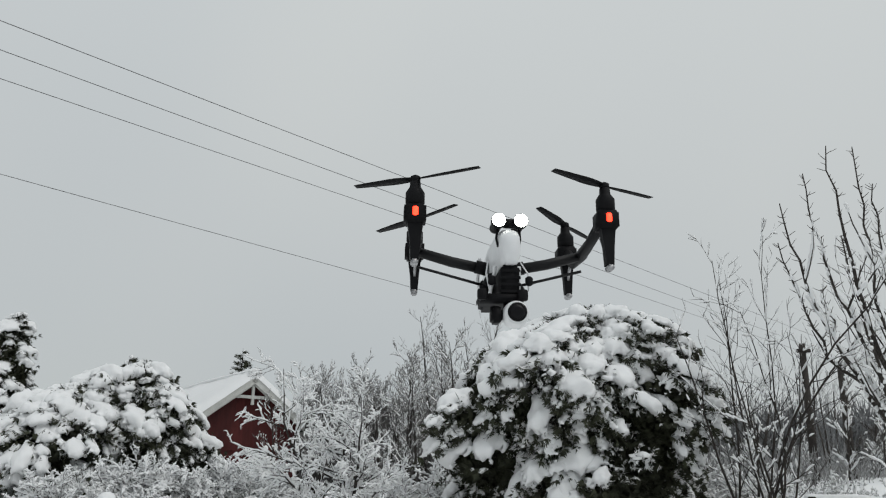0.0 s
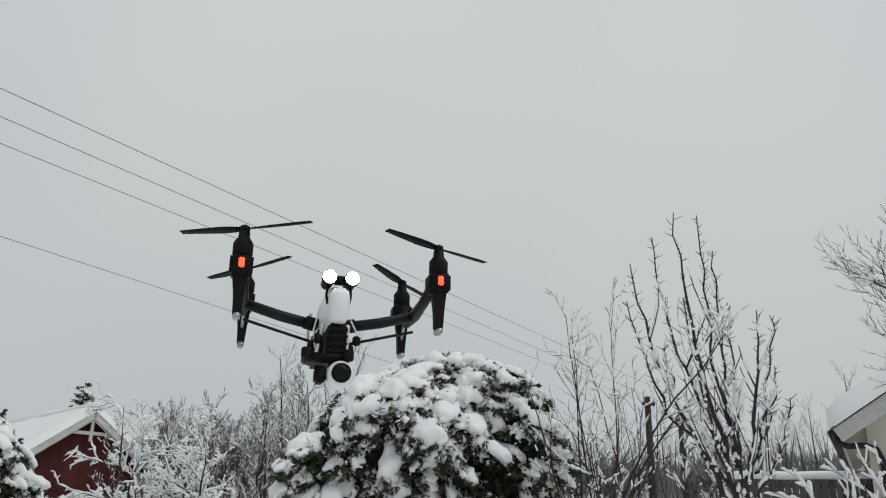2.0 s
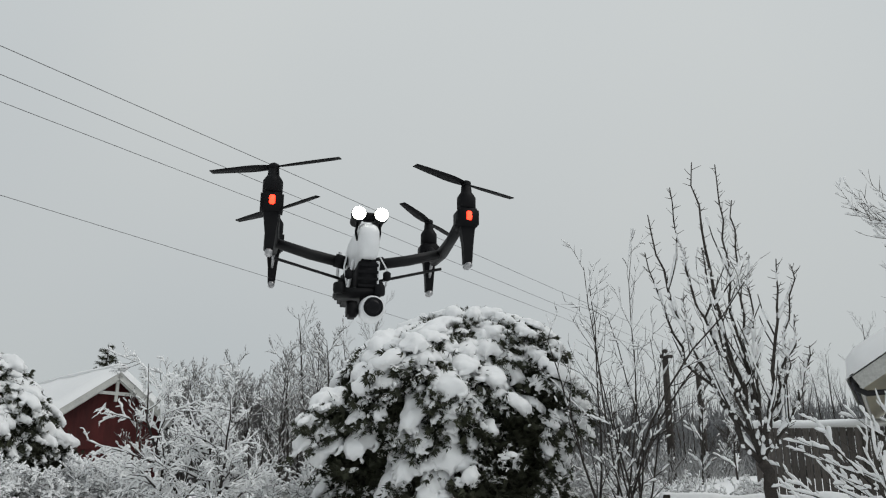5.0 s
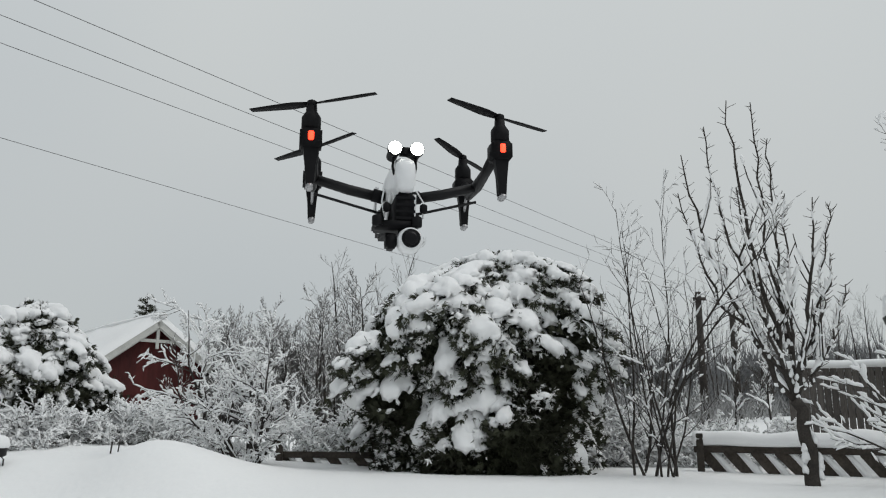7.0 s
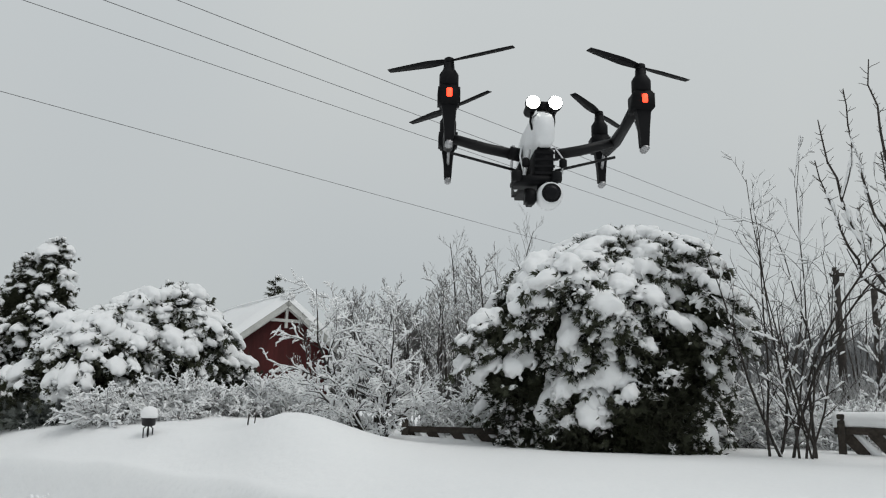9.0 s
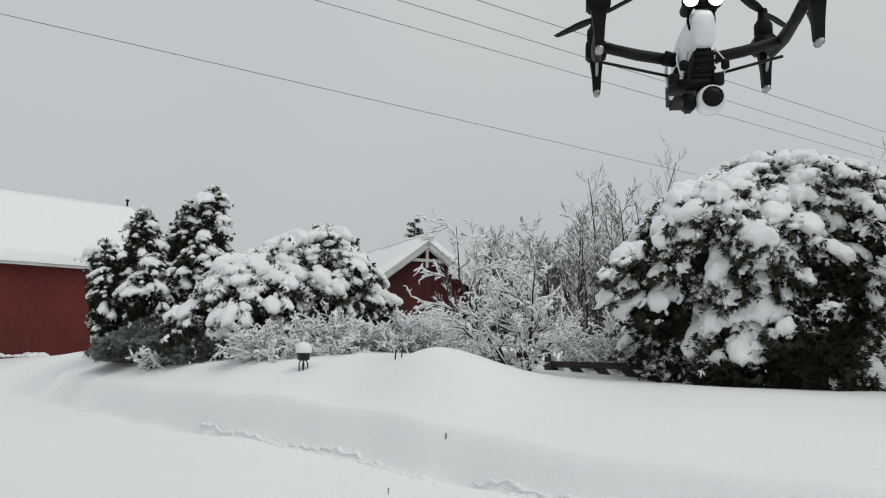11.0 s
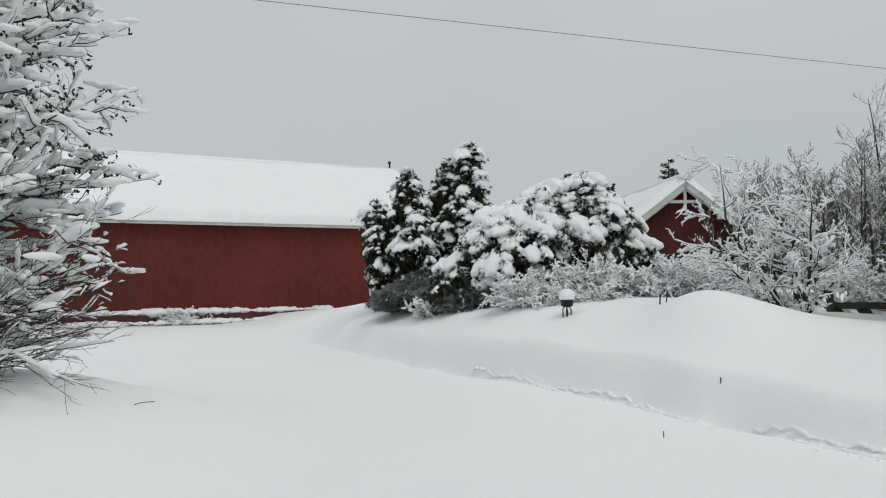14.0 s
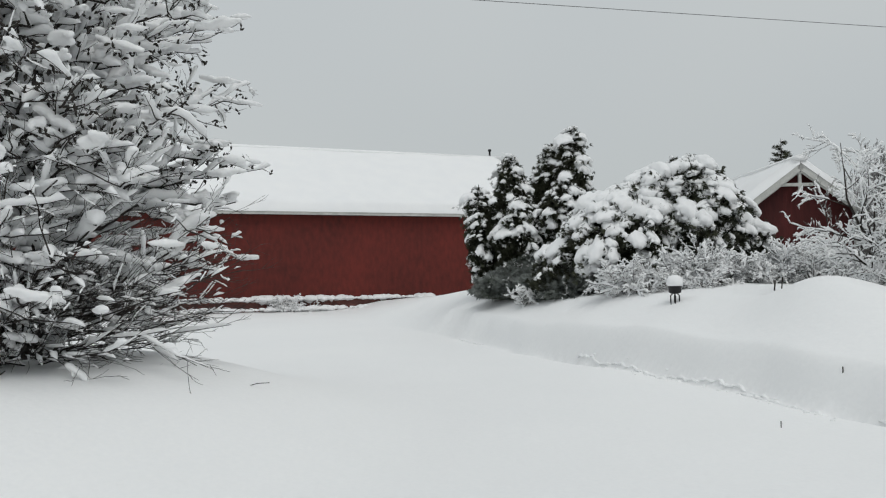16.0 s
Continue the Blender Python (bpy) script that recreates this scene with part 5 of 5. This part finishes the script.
# small stalks and sticks in the snow
def stick(x, y, pts, r, label, mat=TWIG):
    z = ground_z(x, y)
    m = Mesh(); m.tube(pts, r, 5)
    ob = new("twig", m.data("twig", mat))
    ob.location = (x, y, z)
    tagged(ob, label, "twig", "fallen twigs")


stick(-6.75, 4.3, [(-0.10, 0, 0.0), (0, 0.05, 0.03), (0.12, 0.10, 0.04)], 0.004, "thin brown twig lying on the snow")
stick(-7.7, 2.3, [(-0.12, 0, 0.03), (0, 0.02, 0.0), (0.12, 0.03, 0.02), (0.2, 0.05, 0.06)], 0.006, "thin dark twig lying on the snow", BARK)
stick(-2.9, 7.3, [(0, 0, -0.05), (0.0, 0, 0.06)], 0.005, "short brown stalk poking out of the snow")
stick(-2.75, 8.6, [(0, 0, -0.05), (0.0, 0.0, 0.05)], 0.007, "short brown stalk poking out of the bank", BARK)
stick(-4.65, 11.9, [(0, 0, -0.1), (0.02, 0, 0.16)], 0.012, "broken stalk standing in deep snow", BARK)
stick(-4.55, 11.9, [(0, 0, -0.1), (0.03, 0, 0.2)], 0.010, "broken stalk standing in deep snow", BARK)


# ---- the drone, hovering before the camera ----
def drone():
    ob = thing("drone", pose(-0.064, 1.93, 2.092, -0.8, -0.4, 11.0), "black and white quadcopter drone hovering with lamps lit", "drone")
    Z = lambda *a: Matrix.Translation(a)
    body = Mesh()
    # white shell: narrow nose, wider towards the back
    sec = [(-0.158, 0.019, -0.014, 0.048), (-0.150, 0.023, -0.020, 0.062), (-0.11, 0.024, -0.02, 0.076), (-0.05, 0.026, -0.018, 0.084), (0.02, 0.030, -0.015, 0.080), (0.09, 0.030, -0.01, 0.066), (0.13, 0.026, 0.0, 0.048)]
    vv, ff, n = [], [], 14
    for y, hw, z0, z1 in sec:
        for j in range(n):
            a = 2 * math.pi * j / n
            c, s = math.cos(a), math.sin(a)
            vv.append((hw * math.copysign(abs(c) ** 0.6, c), y, (z0 + z1) / 2 + (z1 - z0) / 2 * math.copysign(abs(s) ** 0.6, s)))
    for i in range(len(sec) - 1):
        for j in range(n):
            k = (j + 1) % n
            ff.append((i * n + j, i * n + k, (i + 1) * n + k, (i + 1) * n + j))
    ff += [tuple(range(n))[::-1], tuple((len(sec) - 1) * n + j for j in range(n))]
    body.add(vv, ff)
    shell = part("shell", body, SHELL, ob, "white plastic shell")
    m = Mesh(); m.box((-0.021, -0.145, -0.092), (0.021, -0.03, -0.018), 0.006); part("nose_block", m, PLASTIC, ob)
    for k in range(4):
        m = Mesh(); m.box((-0.023, -0.147, -0.085 + k * 0.016), (0.023, -0.144, -0.078 + k * 0.016), 0.001); part("cooling_fin", m, PLASTIC, ob, smooth=False)
    m = Mesh(); m.box((-0.038, -0.02, -0.07), (0.038, 0.15, -0.005), 0.008); part("battery", m, PLASTIC, ob)
    m = Mesh(); m.box((-0.030, 0.13, -0.055), (0.030, 0.175, 0.02), 0.006); part("rear_block", m, PLASTIC, ob)
    for s in (-1, 1):
        m = Mesh(); m.tube([(s * 0.028, -0.10, -0.012), (s * 0.034, -0.05, -0.065), (s * 0.040, 0.05, -0.068), (s * 0.046, 0.08, 0.0), (s * 0.044, 0.05, 0.05)], 0.0045, 6); part("side_frame", m, SHELL, ob, "white curved side frame")
        m = Mesh(); m.tube([(s * 0.040, -0.06, 0.01), (s * 0.050, -0.10, -0.03), (s * 0.045, -0.12, -0.075)], 0.002, 6); part("cable", m, SHELL, ob, "thin white cable")
        m = Mesh(); m.lathe([(0.004, -0.012), (0.009, -0.009), (0.009, 0.006), (0.004, 0.010)], 10, Z(s * 0.043, -0.14, -0.055)); part("gimbal_damper", m, PLASTIC, ob)
    # gimbal and camera ball
    m = Mesh(); m.box((-0.072, -0.15, -0.105), (0.032, -0.08, -0.088), 0.004); part("gimbal_plate", m, PLASTIC, ob)
    for x in (-0.066, 0.026):
        m = Mesh(); m.lathe([(0.010, -0.012), (0.012, -0.008), (0.012, 0.008), (0.010, 0.012)], 12, Z(x, -0.15, -0.092)); part("rubber_mount", m, PLASTIC, ob)
    m = Mesh(); m.tube([(0.0, -0.12, -0.10), (0.0, -0.12, -0.125)], 0.014, 10); part("gimbal_yoke", m, PLASTIC, ob)
    m = Mesh(); m.tube([(-0.03, -0.11, -0.112), (-0.032, -0.11, -0.14)], 0.013, 10); part("gimbal_arm", m, PLASTIC, ob)
    m = Mesh(); m.box((-0.044, -0.15, -0.152), (-0.020, -0.10, -0.120), 0.005); part("gimbal_motor", m, PLASTIC, ob)
    face = Matrix.Translation((0.010, -0.130, -0.134)) @ Matrix.Rotation(radians(90), 4, "X")
    m = Mesh(); m.lathe([(0.006, -0.034), (0.020, -0.028), (0.029, -0.010), (0.030, 0.010), (0.028, 0.026), (0.026, 0.034)], 28, face); ball = part("camera_head", m, SHELL, ob, "round white gimbal camera")
    m = Mesh(); m.lathe([(0.0215, 0.030), (0.0215, 0.040), (0.018, 0.0405)], 28, face); part("lens_ring", m, PLASTIC, ball)
    m = Mesh(); m.lathe([(0.017, 0.036), (0.017, 0.0425), (0.008, 0.044)], 24, face); part("lens", m, LENS, ball)
    # lamps on a bracket
    for s in (-1, 1):
        lamp = Matrix.Translation((s * 0.026, -0.135, 0.086)) @ Matrix.Rotation(radians(90), 4, "X")
        m = Mesh(); m.lathe([(0.011, -0.055), (0.013, -0.05), (0.013, -0.01), (0.017, 0.0), (0.0175, 0.014), (0.0165, 0.015)], 20, lamp); l = part("lamp_body", m, PLASTIC, ob, "black torch-shaped lamp")
        m = Mesh(); m.lathe([(0.0158, 0.0155), (0.0155, 0.018), (0.008, 0.019)], 20, lamp); part("lamp_glass", m, LED_WHITE, l, "glowing white lamp glass")
        m = Mesh(); m.tube([(s * 0.026, -0.125, 0.072), (s * 0.028, -0.12, 0.05), (s * 0.024, -0.12, 0.03)], 0.003, 6); part("lamp_bracket", m, PLASTIC, ob)
    m = Mesh(); m.box((-0.014, -0.14, 0.078), (0.014, -0.11, 0.094), 0.003); part("lamp_clamp", m, PLASTIC, ob)
    # arms
    for s in (-1, 1):
        m = Mesh(); m.tube([(s * 0.030, 0.02, 0.012), (s * 0.12, 0.02, 0.030), (s * 0.200, 0.02, 0.052)], [0.0135, 0.0135, 0.0125], 12); part("arm", m, CARBON, ob, "black carbon arm")
        m = Mesh(); m.tube([(s * 0.032, 0.015, 0.012), (s * 0.060, 0.015, 0.018)], 0.017, 12); part("arm_collar", m, PLASTIC, ob)
        m = Mesh(); m.tube([(s * 0.035, 0.0, -0.035), (s * 0.205, 0.01, 0.012)], 0.0036, 8); part("strut", m, CARBON, ob)
        m = Mesh(); m.lathe([(0.004, -0.014), (0.010, -0.008), (0.010, 0.008), (0.004, 0.013)], 10, Z(s * 0.045, -0.02, -0.05)); part("strut_joint", m, PLASTIC, ob)
        m = Mesh(); m.tube([(s * 0.215, -0.155, 0.085), (s * 0.212, -0.06, 0.065), (s * 0.210, 0.02, 0.056), (s * 0.208, 0.10, 0.056), (s * 0.206, 0.14, 0.095)], [0.014, 0.0125, 0.015, 0.0125, 0.014], 12); part("side_boom", m, CARBON, ob, "black carbon side boom")
        for y, top, tilt in ((-0.17, 0.165, 0.0), (0.155, 0.175, 0.0)):
            x = s * (0.222 if y < 0 else 0.205)
            zb = top - 0.060
            m = Mesh(); m.lathe([(0.014, 0), (0.022, 0.006), (0.022, 0.032), (0.017, 0.040), (0.013, 0.046), (0.012, 0.060)], 18, Z(x, y, zb)); part("motor", m, PLASTIC, ob, "black motor pod")
            m = Mesh(); m.box((x - 0.025, y - 0.024, zb - 0.042), (x + 0.025, y + 0.03, zb + 0.002), 0.005); pod = part("motor_mount", m, PLASTIC, ob)
            if y < 0:
                m = Mesh(); m.box((x - 0.0065, y - 0.0275, zb - 0.030), (x + 0.0065, y - 0.0235, zb - 0.008), 0.002); part("red_lamp", m, LED_RED, pod, "glowing red position lamp")
            lz = zb - 0.042
            leg = Mesh()
            o = [(-0.017, 0), (0.017, 0), (0.012, -0.045), (0.009, -0.087), (-0.009, -0.087), (-0.011, -0.045)]
            leg.add([(x + a + s * 0.0 * b, y - 0.014 - 0.06 * b * -0.2, lz + b) for a, b in o] + [(x + a, y + 0.006, lz + b) for a, b in o], [(5, 4, 3, 2, 1, 0), (6, 7, 8, 9, 10, 11)] + [(i, (i + 1) % 6, (i + 1) % 6 + 6, i + 6) for i in range(6)])
            lg = part("landing_leg", leg, PLASTIC, ob, smooth=False)
            m = Mesh(); m.box((x - 0.008, y - 0.022, lz - 0.099), (x + 0.008, y + 0.008, lz - 0.087), 0.003); part("foot_pad", m, METAL, lg, "grey foot pad rimed with snow")
            m = Mesh(); m.tube([(x, y + 0.006, lz - 0.070), (x, y + (0.05 if y < 0 else -0.05), lz - 0.005)], 0.004, 8); part("leg_damper", m, METAL, ob, "grey metal damper")
            m = Mesh(); m.lathe([(0.010, 0.060), (0.012, 0.064), (0.011, 0.072), (0.004, 0.076)], 14, Z(x, y, zb)); hub = part("propeller_hub", m, PLASTIC, ob)
            for d in (0, 1):
                bl = Mesh()
                ang = (0.5 if y < 0 else 0.9) * s + math.pi * d
                c, sn = math.cos(ang), math.sin(ang)
                vv, ff = [], []
                for i in range(9):
                    k = i / 8
                    r, w = 0.008 + 0.150 * k, 0.004 + 0.0085 * math.sin(min(1, k * 1.6 + 0.2) * math.pi * 0.62) * (1 - 0.55 * k ** 3)
                    tw = radians(16 - 11 * k)
                    for q in (-1, 1):
                        px, py, pz = r, q * w, q * w * math.tan(tw) + 0.004 * k
                        for th in (0.0008, -0.0008):
                            vv.append((x + px * c - py * sn, y + px * sn + py * c, zb + 0.067 + pz + th))
                for i in range(8):
                    a, b = i * 4, i * 4 + 4
                    ff += [(a, a + 2, b + 2, b), (a + 1, b + 1, b + 3, a + 3), (a, b, b + 1, a + 1), (a + 2, a + 3, b + 3, b + 2)]
                ff += [(0, 1, 3, 2), (32, 34, 35, 33)]
                bl.add(vv, ff)
                part("blade", bl, PLASTIC, hub)
    m = Mesh(); m.tube([(0.03, 0.03, 0.07), (0.04, 0.05, 0.10), (0.03, 0.09, 0.08)], 0.006, 8); part("aerial", m, PLASTIC, ob)
    return ob


drone()
